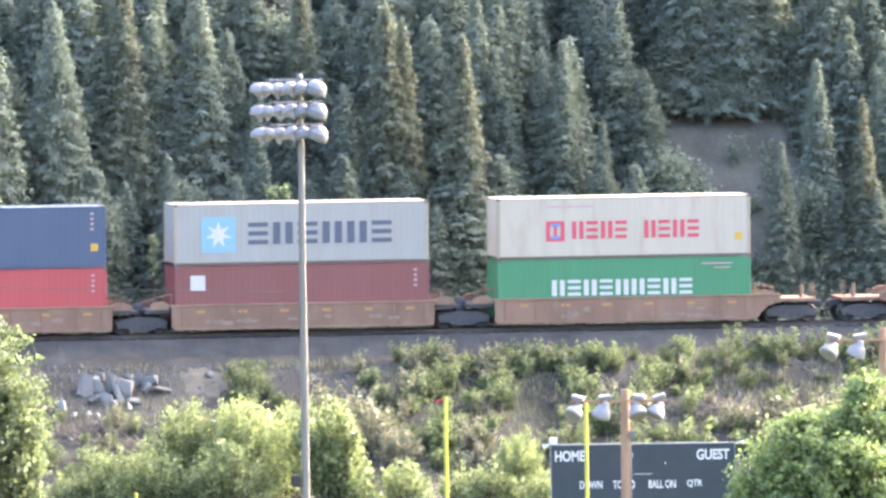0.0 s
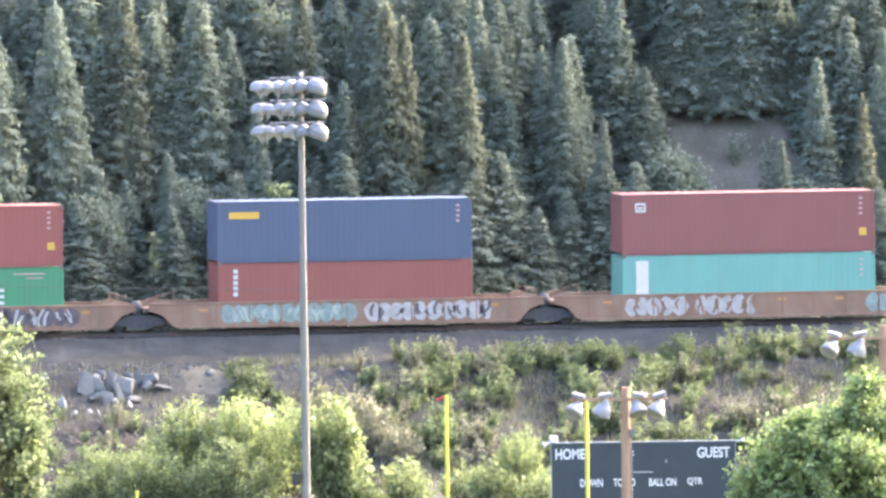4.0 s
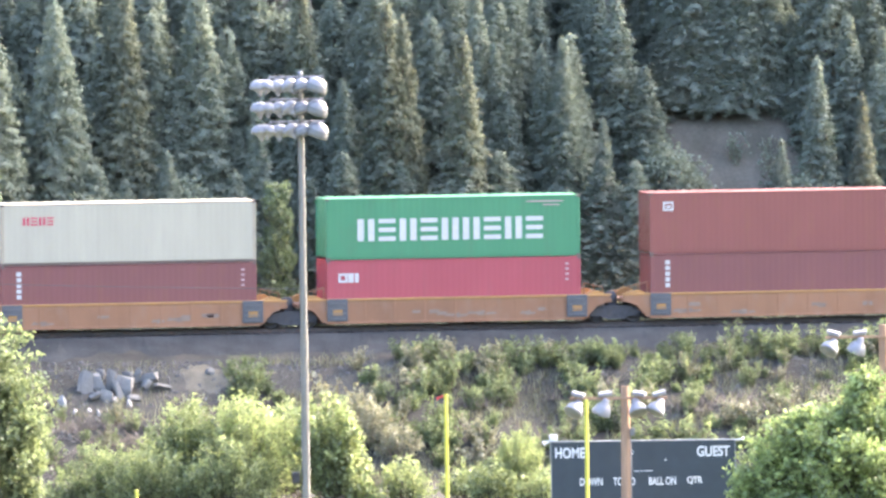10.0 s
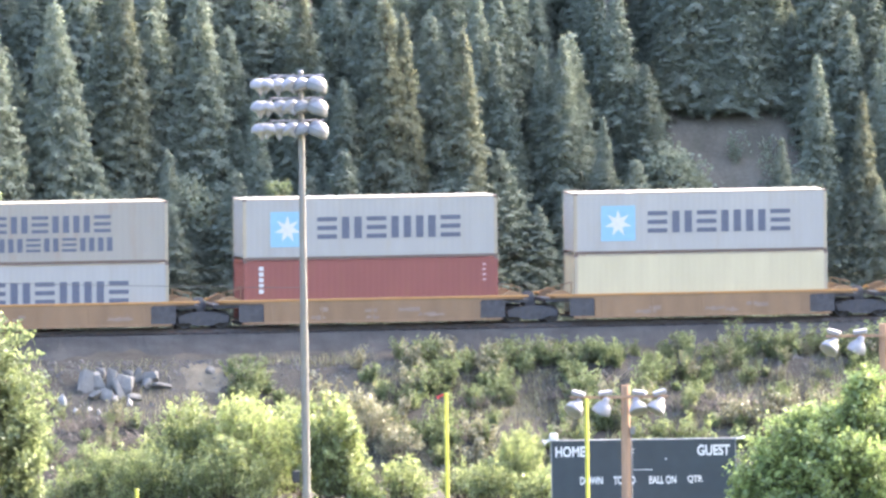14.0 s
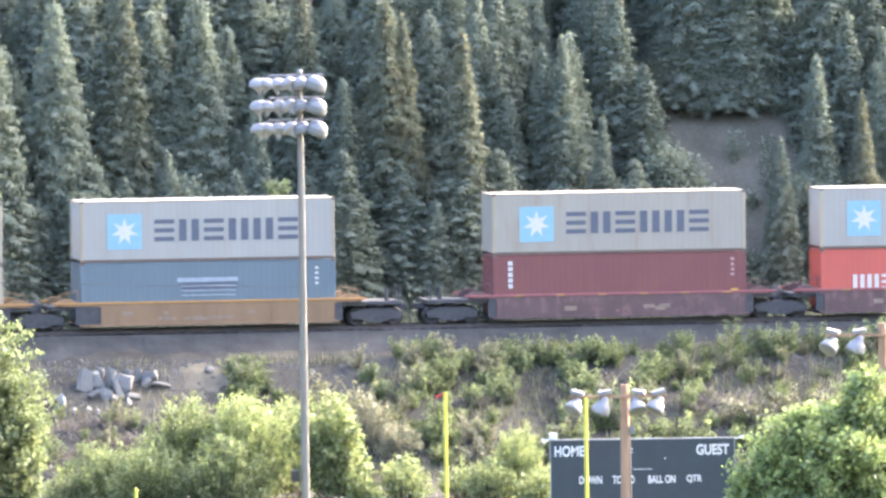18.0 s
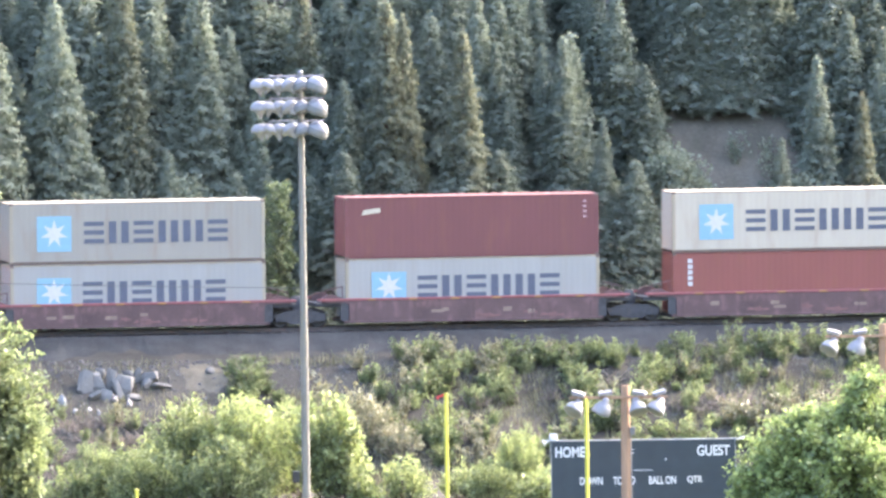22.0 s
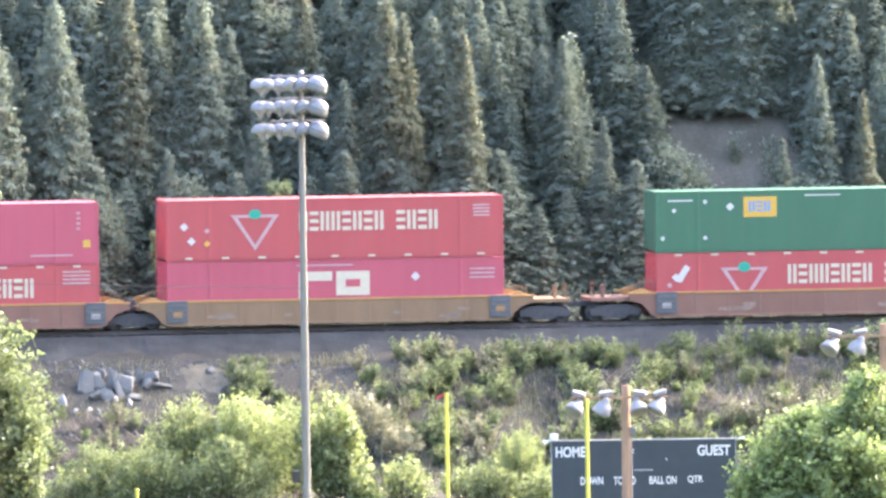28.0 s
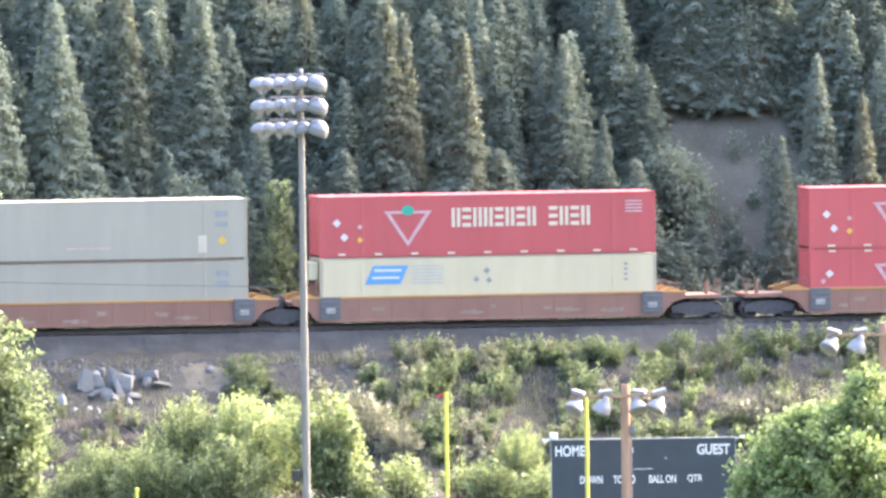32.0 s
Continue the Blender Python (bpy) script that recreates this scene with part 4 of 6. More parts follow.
STACKS = [
    # centre, length, car, ends, lower box, upper box
    (-22.47, 12.19, "tan", "jj", ("red", "code"), ("navy", "code amber")),
    (-7.04, 12.19, "tan", "jj", ("maroon", "square code"), ("grey", "star")),
    (8.44, 12.19, "tan", "jc", ("green", "midbars"), ("white", "rosebars amber")),
    (30.13, 12.19, "tan", "cj", ("green", "midbars"), ("fadedred", "threebars code amber")),
    (49.70, 12.19, "tan", "jj", ("brownred", "column"), ("navy", "navy code")),
    (69.10, 12.19, "tan", "jc", ("turquoise", "slab code"), ("maroon", "box_logo code amber")),
    (90.89, 12.19, "orange", "cj", ("maroon", "column code"), ("crimson", "smallring amber code")),
    (106.38, 12.19, "orange", "jj", ("cream", ""), ("white", "rosebars amber")),
    (121.92, 12.19, "orange", "jj", ("maroon", "column code"), ("ivory", "smallred")),
    (137.47, 12.19, "orange", "jj", ("crimson", "smallring code"), ("green", "widebars")),
    (153.01, 12.19, "orange", "jc", ("maroon", "column code"), ("brownred", "box_logo amber code")),
    (172.63, 12.19, "yellow", "cj", ("grey", "starlow"), ("oldgrey", "starsmall")),
    (188.41, 12.19, "yellow", "jj", ("brownred", "column code"), ("grey", "star")),
    (204.28, 12.19, "yellow", "jj", ("cream", ""), ("grey", "star")),
    (220.17, 12.19, "yellow", "jj", ("cream", ""), ("oldgrey", "star")),
    (236.05, 12.19, "yellow", "jc", ("blue", "bluebars"), ("grey", "star")),
    (255.79, 12.19, "maroon", "cj", ("darkmaroon", "column amber code"), ("oldgrey", "star")),
    (271.58, 12.19, "maroon", "jj", ("brightred", "birdmark"), ("grey", "star")),
    (287.47, 12.19, "maroon", "jj", ("grey", "starlow"), ("oldgrey", "star")),
    (303.49, 12.19, "maroon", "jj", ("grey", "starlow"), ("darkmaroon", "stripe_logo code")),
    (319.22, 12.19, "maroon", "jc", ("brownred", "column code"), ("white", "star")),
    (340.84, 16.15, "brown", "cj", ("lightgrey", "bluescript"), ("midgrey", "greyside")),
    (360.65, 16.15, "brown", "jj", ("tomato", "trianglelow"), ("rosered", "blockmark amber")),
    (380.02, 16.15, "amber", "jc", ("rosered", "blocklow"), ("tomato", "trianglemark")),
    (403.49, 16.15, "brown", "cj", ("tomato", "trianglelow slash"), ("darkgreen", "squaremark")),
    (423.18, 16.15, "brown", "jj", ("midgrey", "greylow"), ("midgrey", "greyside panel")),
    (442.77, 16.15, "brown", "jc", ("cream", "wave_logo"), ("tomato", "trianglemark")),
    (466.33, 16.15, "brown", "cj", ("tomato", "trianglelow"), ("tomato", "trianglemark")),
]
SPRAYS = {3: (((SPRAYDARK, SPRAY), -1.0, 3.0, 3), ((SPRAYDARK, SPRAY), 3.1, 6.2, 4)),
          4: (((SPRAYTEAL, SPRAYPALE), -6.0, -0.2, 5), ((SPRAY, SPRAYDARK), 0.9, 6.6, 6)),
          5: (((SPRAY, CAR_TAN), -6.0, -3.4, 7), ((SPRAY, CAR_TAN), -2.6, -0.2, 8), ((SPRAYTEAL,), 5.6, 8.0, 9))}
TRAIN_THINGS = []
ENDS = {"j": "joint", "c": "coupler"}
for i, (s0, L, kind, ends, lower, upper) in enumerate(STACKS):
    half = 8.08 if i in (3, 4, 5) or L > 14 else 6.1
    car = well_car(kind, half, ENDS[ends[0]], ENDS[ends[1]], SPRAYS.get(i, ()))
    TRAIN_THINGS.append((car, s0, 0.0))
    nose = i in (21, 25)
    TRAIN_THINGS.append((container(lower[0], lower[1], L, "in a well car", nose or i == 26), s0, 0.29))
    TRAIN_THINGS.append((container(upper[0], upper[1], L, "stacked on another", nose), s0, 0.29 + HIGH))


# ---- poles, goal and scoreboard on the sports field ----
TURF = -6.5


def floodlight_mesh():
    """A bell-shaped lamp that looks along -z, hung from its back."""
    bm = bmesh.new()
    lathe(bm, [(0.05, 0.34), (0.11, 0.30), (0.13, 0.16), (0.20, 0.10), (0.27, 0.0), (0.315, -0.16), (0.33, -0.24), (0.30, -0.245), (0.22, -0.20)], None, 18)
    return mesh_of(bm, "shell", LAMPWHITE)


def dome_mesh():
    """A wide lamp dome with a pointed guard below."""
    bm = bmesh.new()
    lathe(bm, [(0.05, 0.22), (0.20, 0.19), (0.31, 0.10), (0.36, -0.02), (0.34, -0.08), (0.19, -0.14), (0.11, -0.26), (0.03, -0.44)], None, 18)
    return mesh_of(bm, "dome", LAMPWHITE)


def reflector_mesh():
    """A wide lamp bowl with a shallow glass, looking along -z."""
    bm = bmesh.new()
    lathe(bm, [(0.05, 0.28), (0.19, 0.25), (0.30, 0.15), (0.365, 0.0), (0.36, -0.11), (0.29, -0.19), (0.13, -0.235)], None, 18)
    return mesh_of(bm, "reflector", LAMPWHITE)


def lens_mesh():
    bm = bmesh.new()
    lathe(bm, [(0.29, -0.235), (0.20, -0.27), (0.05, -0.285)], None, 18)
    return mesh_of(bm, "lens", STEEL)


VISOR = mesh_of(lathe(bmesh.new(), [(0.375, 0.02), (0.39, -0.10), (0.40, -0.25), (0.385, -0.25), (0.36, -0.02)], None, 18, False), "visor", STEEL)
SHELL, DOME, BOWL, LENS = floodlight_mesh(), dome_mesh(), reflector_mesh(), lens_mesh()
BALLASTBOX = mesh_of(box(bmesh.new(), -0.30, 0.30, -0.14, 0.14, 0.0, 0.18, 0.04), "ballast_box", LAMPWHITE)


def tall_light_pole():
    p = thing("floodlight_pole", "tall tapered galvanised floodlight pole with three rows of lamps", "floodlight pole", m=pose(-6.27, -60, TURF))
    bm = bmesh.new()
    tube(bm, (0, 0, 0), (0, 0, 10), 0.195, 0.172, 20, False)
    tube(bm, (0, 0, 10), (0, 0, 18.2), 0.172, 0.142, 20, False)
    tube(bm, (0, 0, 18.2), (0, 0, 21.1), 0.115, 0.10, 16)
    part("shaft", bm, POLESTEEL, p)
    part("base_flange", lathe(bmesh.new(), [(0.4, 0.0), (0.4, 0.05), (0.26, 0.06), (0.24, 0.3)], None, 16), STEEL, p)
    part("pole_cap", lathe(bmesh.new(), [(0.11, 21.08), (0.115, 21.13), (0.08, 21.19), (0.02, 21.21)], None, 14), LAMPWHITE, p)
    for row, z in enumerate((20.95, 19.95, 18.95)):
        bm = box(bmesh.new(), -1.38, 1.04, -0.06, 0.06, z - 0.05, z + 0.04, 0.01)
        part("crossarm", bm, LAMPWHITE, p)
        for k, (x, fore, side, size) in enumerate(((-1.84, 10, -4, 1.12), (-1.42, 4, 16, 1.0), (-1.04, -4, -12, 1.1), (-0.56, -12, -38, 1.05), (-0.02, -14, 24, 0.98), (0.74, -16, -20, 1.14))):
            bowl = k > 3
            turn = ((-12, -18), (4, 22))[k - 4] if bowl else (fore - 3 * row, side + 7 * math.sin(3 * row + k))
            f = reuse("floodlight", BOWL if bowl else DOME, None, p, pose(x + 0.02 * row, -0.34 - 0.1 * (k % 2), z - 0.36, turn[0] + 4 * math.sin(2 * row + k), turn[1], 0), "pale rounded floodlight bowl" if bowl else "pale domed floodlight with pointed guard")
            f.scale = (1.12 * size, size, size * 1.05)
            if bowl:
                reuse("visor", VISOR, None, f, pose(0, 0, -0.02, 0, 0, 40 * (k - 4)))
            part("lamp_bracket", tube(bmesh.new(), (max(-1.35, min(1.0, x)), -0.03, z - 0.04), (x + 0.02 * row, -0.30, z - 0.22), 0.035, seg=6), STEEL, p)
    bm = box(bmesh.new(), -0.62, -0.28, -0.18, 0.12, 2.78, 3.28, 0.03)
    part("control_box", bm, BLACKBOX, p, "black control box strapped to the pole")


def wood_light_pole(x, y, top, lamps, label):
    p = thing("wooden_light_pole", label, "light pole", "wooden light poles", m=pose(x, y, TURF))
    h = top - TURF
    bm = bmesh.new()
    tube(bm, (0, 0, 0), (0, 0, h), 0.25, 0.19, 18)
    part("shaft", bm, POLEWOOD, p)
    za = h - 0.52
    x0, x1 = min(l[0] for l in lamps) - 0.25, max(l[0] for l in lamps) + 0.45
    part("crossarm", box(bmesh.new(), x0, x1, -0.30, -0.19, za - 0.06, za + 0.06, 0.012), POLEWOOD, p, "grey timber crossarm")
    for k, (lx, tip) in enumerate(lamps):
        b = reuse("ballast_box", BALLASTBOX, None, p, pose(lx + 0.10, -0.25, za + 0.10, 10, (14, -8, 6, -16)[k], (-14, 8, -20, 12)[k]), "pale ballast box")
        f = reuse("floodlight", SHELL, None, p, pose(lx, -0.42, za - 0.40, (-30, 12, -28, -18)[k], (34, 24, -14, 30)[k], 0), "pale bell-shaped floodlight")
        f.scale = (1.32, 1.3, 1.26)
        reuse("lens", LENS, None, f)
        part("lamp_bracket", tube(bmesh.new(), (lx + 0.05, -0.25, za - 0.05), (lx, -0.36, za - 0.16), 0.04, seg=6), STEEL, p)
    part("conduit", tube(bmesh.new(), (0.24, -0.1, 0), (0.22, -0.1, h - 1.9), 0.03, seg=6), STEEL, p)
    part("junction_box", box(bmesh.new(), 0.18, 0.42, -0.2, 0.0, h - 2.2, h - 1.85, 0.02), STEEL, p)


tall_light_pole()
wood_light_pole(7.96, -70, 1.0, ((-2.20, 22), (-0.98, 18), (0.52, 16), (1.42, 20)), "weathered wooden pole with crossarm and four floodlights")
wood_light_pole(19.45, -68, 3.45, ((-2.32, 22), (-1.12, 18), (0.62, 16), (1.5, 20)), "reddish wooden pole with crossarm and pale floodlights")


def goal_post():
    g = thing("goal_post", "yellow football goal post with a red ribbon", "goal post", m=pose(0, 0, 0))
    a, b = Vector((0.02, -95.0, 0)), Vector((6.07, -98.7, 0))
    for p, top in ((a, 2.22), (b, 2.10)):
        bm = bmesh.new()
        tube(bm, (p.x, p.y, TURF + 3.05), (p.x, p.y, top), 0.088, 0.084, 14)
        part("upright", bm, YELLOWPOST, g)
    bm = bmesh.new()
    tube(bm, (a.x, a.y, TURF + 3.05), (b.x, b.y, TURF + 3.05), 0.10, seg=14)
    part("crossbar", bm, YELLOWPOST, g)
    m = (a + b) / 2
    bm = bmesh.new()
    tube(bm, (m.x, m.y, TURF + 3.05), (m.x + 0.4, m.y - 1.9, TURF + 2.2), 0.11, seg=14)
    tube(bm, (m.x + 0.4, m.y - 1.9, TURF + 2.2), (m.x + 0.4, m.y - 1.9, TURF), 0.13, seg=14)
    part("gooseneck", bm, YELLOWPOST, g)
    bm = bmesh.new()
    pts = [(0, 0), (-0.10, -0.05), (-0.20, -0.07), (-0.30, -0.16)]
    for (x0, z0), (x1, z1) in zip(pts, pts[1:]):
        box(bm, a.x + x1 - 0.1, a.x + x0 - 0.1, a.y - 0.03, a.y - 0.015, 2.12 + z1, 2.17 + z0)
    part("ribbon", bm, RIBBON, g, "small red ribbon")


def yellow_stub():
    g = thing("field_marker_post", "yellow steel marker post", "post", m=pose(-13.49, -90, TURF))
    bm = bmesh.new()
    tube(bm, (0, 0, 0), (0, 0, 4.4), 0.085, 0.08, 12)
    part("shaft", bm, YELLOWPOST, g)
    part("post_cap", lathe(bmesh.new(), [(0.09, 4.39), (0.09, 4.42), (0.04, 4.46)], None, 12), YELLOWPOST, g)


def words(text, x0, x1, zmid, h, parent, y):
    cu = bpy.data.curves.new("words", "FONT")
    cu.body, cu.size, cu.extrude, cu.offset = text, 1.0, 0.01, 0.028
    ob = bpy.data.objects.new("words", cu)
    scene.collection.objects.link(ob)
    me = bpy.data.meshes.new_from_object(ob.evaluated_get(bpy.context.evaluated_depsgraph_get()))
    bpy.data.objects.remove(ob)
    co = np.array([v.co[:] for v in me.vertices])
    lo, hi = co.min(0), co.max(0)
    sx, sz = (x1 - x0) / (hi[0] - lo[0]), h / (hi[1] - lo[1])
    for v in me.vertices:
        x, z, d = v.co
        v.co = (x0 + (x - lo[0]) * sx, y - 0.012 - d * 0.4, zmid - h / 2 + (z - lo[1]) * sz)
    me.materials.clear()
    me.materials.append(LETTER)
    ob = new("lettering", me)
    ob.parent = parent
    return ob


def scoreboard():
    b = thing("scoreboard", "dark slate football scoreboard with white lettering on posts", "scoreboard", m=pose(4.69, -62, TURF))
    w, low, top = 8.18, 1.75, 4.56
    part("panel", box(bmesh.new(), 0, w, 0, 0.25, low, top, 0.01), BOARD, b)
    bm = bmesh.new()
    box(bm, -0.03, w + 0.03, -0.02, 0.27, top, top + 0.045)
    part("top_edge", bm, BOARDEDGE, b)
    for x in (-0.04, w):
        part("side_edge", box(bmesh.new(), x, x + 0.04, -0.02, 0.27, low, top), BOARDEDGE, b)
    for x in (0.9, w / 2, w - 0.9):
        part("support_post", box(bmesh.new(), x - 0.12, x + 0.12, 0.26, 0.46, 0, top - 0.3, 0.01), STEEL, b)
    zh, zd = 4.08, 2.78
    for text, x0, x1, z, h in (("HOME", 0.17, 1.50, zh, 0.48), ("GUEST", 6.49, 7.95, zh, 0.48), ("DOWN", 1.26, 2.27, zd, 0.36), ("TO GO", 2.74, 3.72, zd, 0.36), ("BALL ON", 4.33, 5.54, zd, 0.36), ("QTR", 6.04, 6.72, zd, 0.36)):
        words(text, x0, x1, z, h, b, 0)
    bm = bmesh.new()
    for z in (3.98, 4.12):
        box(bm, 3.60, 3.66, -0.012, 0.004, z, z + 0.05)
    box(bm, 5.06, 5.13, -0.012, 0.004, 3.68, 3.74)
    box(bm, 3.66, 4.50, -0.012, 0.004, 3.22, 3.25)
    part("lamp_dots", bm, LETTER, b)
    h = thing("signal_horn", "white signal horn and box on the scoreboard corner", "horn", m=pose(4.69, -62, TURF + top + 0.045))
    part("housing", box(bmesh.new(), -0.08, 0.28, -0.05, 0.2, 0.0, 0.30, 0.03), LETTER, h)
    part("bell", lathe(bmesh.new(), [(0.05, 0.0), (0.06, 0.15), (0.10, 0.24), (0.17, 0.30), (0.15, 0.30)], pose(-0.08, -0.02, 0.0, 0, -110, 0), 14), LETTER, h)
    f = thing("signal_horn", "pale small horn on the scoreboard corner", "horn", m=pose(12.87, -62, TURF + top - 0.06))
    part("bell", lathe(bmesh.new(), [(0.03, 0.0), (0.04, 0.25), (0.08, 0.40), (0.07, 0.40)], pose(0.04, -0.02, 0.06, 0, 80, 0), 12), LETTER, f)


def cable():
    """A slack cable from the floodlight pole to the next pole along the field."""
    p = thing("utility_pole", "weathered wooden utility pole at the field's edge", "utility pole", m=pose(-33.0, -60, TURF))
    part("shaft", tube(bmesh.new(), (0, 0, 0), (0, 0, 12.4), 0.17, 0.12, 14), POLEWOOD, p)
    part("pole_cap", lathe(bmesh.new(), [(0.125, 12.38), (0.13, 12.43), (0.03, 12.46)], None, 14), STEEL, p)
    c = thing("overhead_cable", "thin dark overhead cable strung between two poles", "cable", m=pose(0, -60, 0))
    bm, n = bmesh.new(), 10
    pts = [(-32.88 + 26.47 * k / n, 0, 6.00 - 1.03 * k / n - 0.12 * math.sin(math.pi * k / n)) for k in range(n + 1)]
    for a, b in zip(pts, pts[1:]):
        tube(bm, a, b, 0.014, seg=6, caps=False)
    part("strand", bm, WIRE, c)


cable()
goal_post()
yellow_stub()
scoreboard()


# ---- plants ----
def leaves(centres, rng, a, b, flat=0.0):
    """One rhombus for each centre, turned at random."""
    n = len(centres)
    u = rng.normal(size=(n, 3))
    u[:, 2] *= 1 - flat
    u /= np.linalg.norm(u, axis=1)[:, None]
    w = rng.normal(size=(n, 3))
    v = np.cross(u, w)
    v /= np.linalg.norm(v, axis=1)[:, None]
    sc = rng.uniform(0.65, 1.35, (n, 1))
    vs = np.stack([centres + u * a * sc, centres + v * b * sc, centres - u * a * sc, centres - v * b * sc], 1).reshape(-1, 3)
    return vs, np.arange(4 * n).reshape(-1, 4)


def leaf_mesh(name, centres, rng, a, b, mat, flat=0.0):
    vs, fs = leaves(centres, rng, a, b, flat)
    return raw(name, vs.tolist(), fs.tolist(), mat)


def conifer_crown(seed, h, radius, mat, sparse=0.0, start=0.06):
    """Whorls of drooping boughs with side twigs, narrowing to a thin tip."""
    rng = np.random.default_rng(seed)
    vs = []
    z = start * h
    while z < h * 0.99:
        f = 1 - z / h
        reach = radius * (f ** 0.80) * (1 + 0.10 * math.sin(z * 3.1 + seed)) + 0.10
        count = int(5 + 4 * min(1, f * 2))
        phase = rng.uniform(0, 6.28)
        for i in range(count):
            if rng.random() < sparse:
                continue
            ang = phase + 6.283 * i / count + rng.uniform(-0.35, 0.35)
            r = reach * rng.uniform(0.62, 1.12)
            droop = rng.uniform(0.16, 0.42) * (0.35 + f)
            out = np.array([math.cos(ang), math.sin(ang), 0.0])
            side = np.array([-out[1], out[0], 0.0])
            steps = max(3, int(r / 0.125))
            for k in range(1, steps + 1):
                q = k / steps
                c = out * r * q + np.array([0, 0, z - droop * r * q * q + 0.10 * r * q])
                tw = (0.14 + 0.17 * r * (1 - q) + 0.05) * rng.uniform(0.6, 1.4)
                for sgn in (-1, 1):
                    fwd = rng.uniform(0.2, 0.9)
                    tip = c + side * sgn * tw + out * tw * fwd + np.array([0, 0, -tw * rng.uniform(0.3, 1.15)])
                    wd = out * 0.038 + np.array([0, 0, -0.034])
                    vs += [c - wd, c + wd, tip + wd * 0.5, tip - wd * 0.5]
                drop = c + out * 0.08 * rng.normal() + np.array([0, 0, -rng.uniform(0.12, 0.34)])
                wd = side * 0.045 + out * 0.02
                vs += [c - wd, c + wd, drop + wd * 0.4, drop - wd * 0.4]
        z += 0.20 + 0.16 * f * rng.uniform(0.7, 1.3)
    # the fine inner foliage that closes the crown between the boughs
    n = 11000
    zs = h * (start + (0.97 - start) * (1 - np.sqrt(rng.uniform(0, 1, n))))
    fr = 1 - zs / h
    rr = (radius * fr ** 0.80 * (1 + 0.10 * np.sin(zs * 3.1 + seed)) + 0.08) * rng.uniform(0.45, 0.90, n) * (1 - 0.25 * sparse)
    an = rng.uniform(0, 6.283, n)
    if sparse < 0.3:
        core, _ = leaves(np.stack([rr * np.cos(an), rr * np.sin(an), zs - 0.12 * rr], 1), rng, 0.115, 0.045)
        vs += list(core)
    for k in range(14):
        zz = h * (0.95 + 0.05 * k / 14)
        a = rng.uniform(0, 6.28)
        d = np.array([math.cos(a), math.sin(a), 0.4]) * 0.16
        c = np.array([0, 0, zz])
        vs += [c - (0, 0, 0.05), c + (0, 0, 0.05), c + d + (0, 0, 0.02), c + d]
    vs = np.array(vs)
    return raw("crown", vs.tolist(), np.arange(len(vs)).reshape(-1, 4).tolist(), mat)


def trunk_mesh(h, r, mat, lean=0.0, limbs=()):
    bm = bmesh.new()
    n = 5
    pts = [Vector((lean * math.sin(2.2 * i / n), lean * 0.5 * math.cos(3 * i / n) - lean * 0.5, h * i / n)) for i in range(n + 1)]
    for i in range(n):
        tube(bm, pts[i], pts[i + 1], r * (1 - 0.9 * i / n), r * (1 - 0.9 * (i + 1) / n), 8, False)
    for p, q, rr in limbs:
        tube(bm, p, q, rr, rr * 0.3, 6, False)
    return mesh_of(bm, "trunk", mat)


SPRUCES = []
for seed, h, rad, mat, sparse in ((1, 12.0, 2.9, NEEDLES, 0.04), (2, 12.0, 2.4, NEEDLES, 0.08), (3, 12.0, 2.0, NEEDLES, 0.10), (4, 12.0, 3.2, NEEDLES, 0.06), (5, 12.0, 2.2, NEEDLES_SUNLIT, 0.10), (6, 12.0, 1.8, BRANCH_DEAD, 0.40)):
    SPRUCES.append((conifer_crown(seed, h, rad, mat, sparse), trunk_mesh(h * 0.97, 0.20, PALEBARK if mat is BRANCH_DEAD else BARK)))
SPRUCE_LABEL = ["broad dark blue-green spruce on the hillside", "dark blue-green spruce on the hillside", "slim dark spruce on the hillside", "wide-skirted dark spruce on the hillside", "olive spruce with sunlit tint beside the railway", "half-dead spruce with dry brown boughs"]


def spruce(s, d, top, kind, turn=0.0, width=1.0):
    base = spot(s, d, -0.1)
    k = (top - base.z) / 12.0
    t = thing("spruce_tree", SPRUCE_LABEL[kind], "spruce", "spruces of the hillside")
    t.matrix_basis = Matrix.Translation(base) @ Matrix.Rotation(turn, 4, "Z") @ Matrix.Diagonal((k * width, k * width, k, 1))
    reuse("crown", SPRUCES[kind][0], None, t)
    reuse("trunk", SPRUCES[kind][1], None, t)


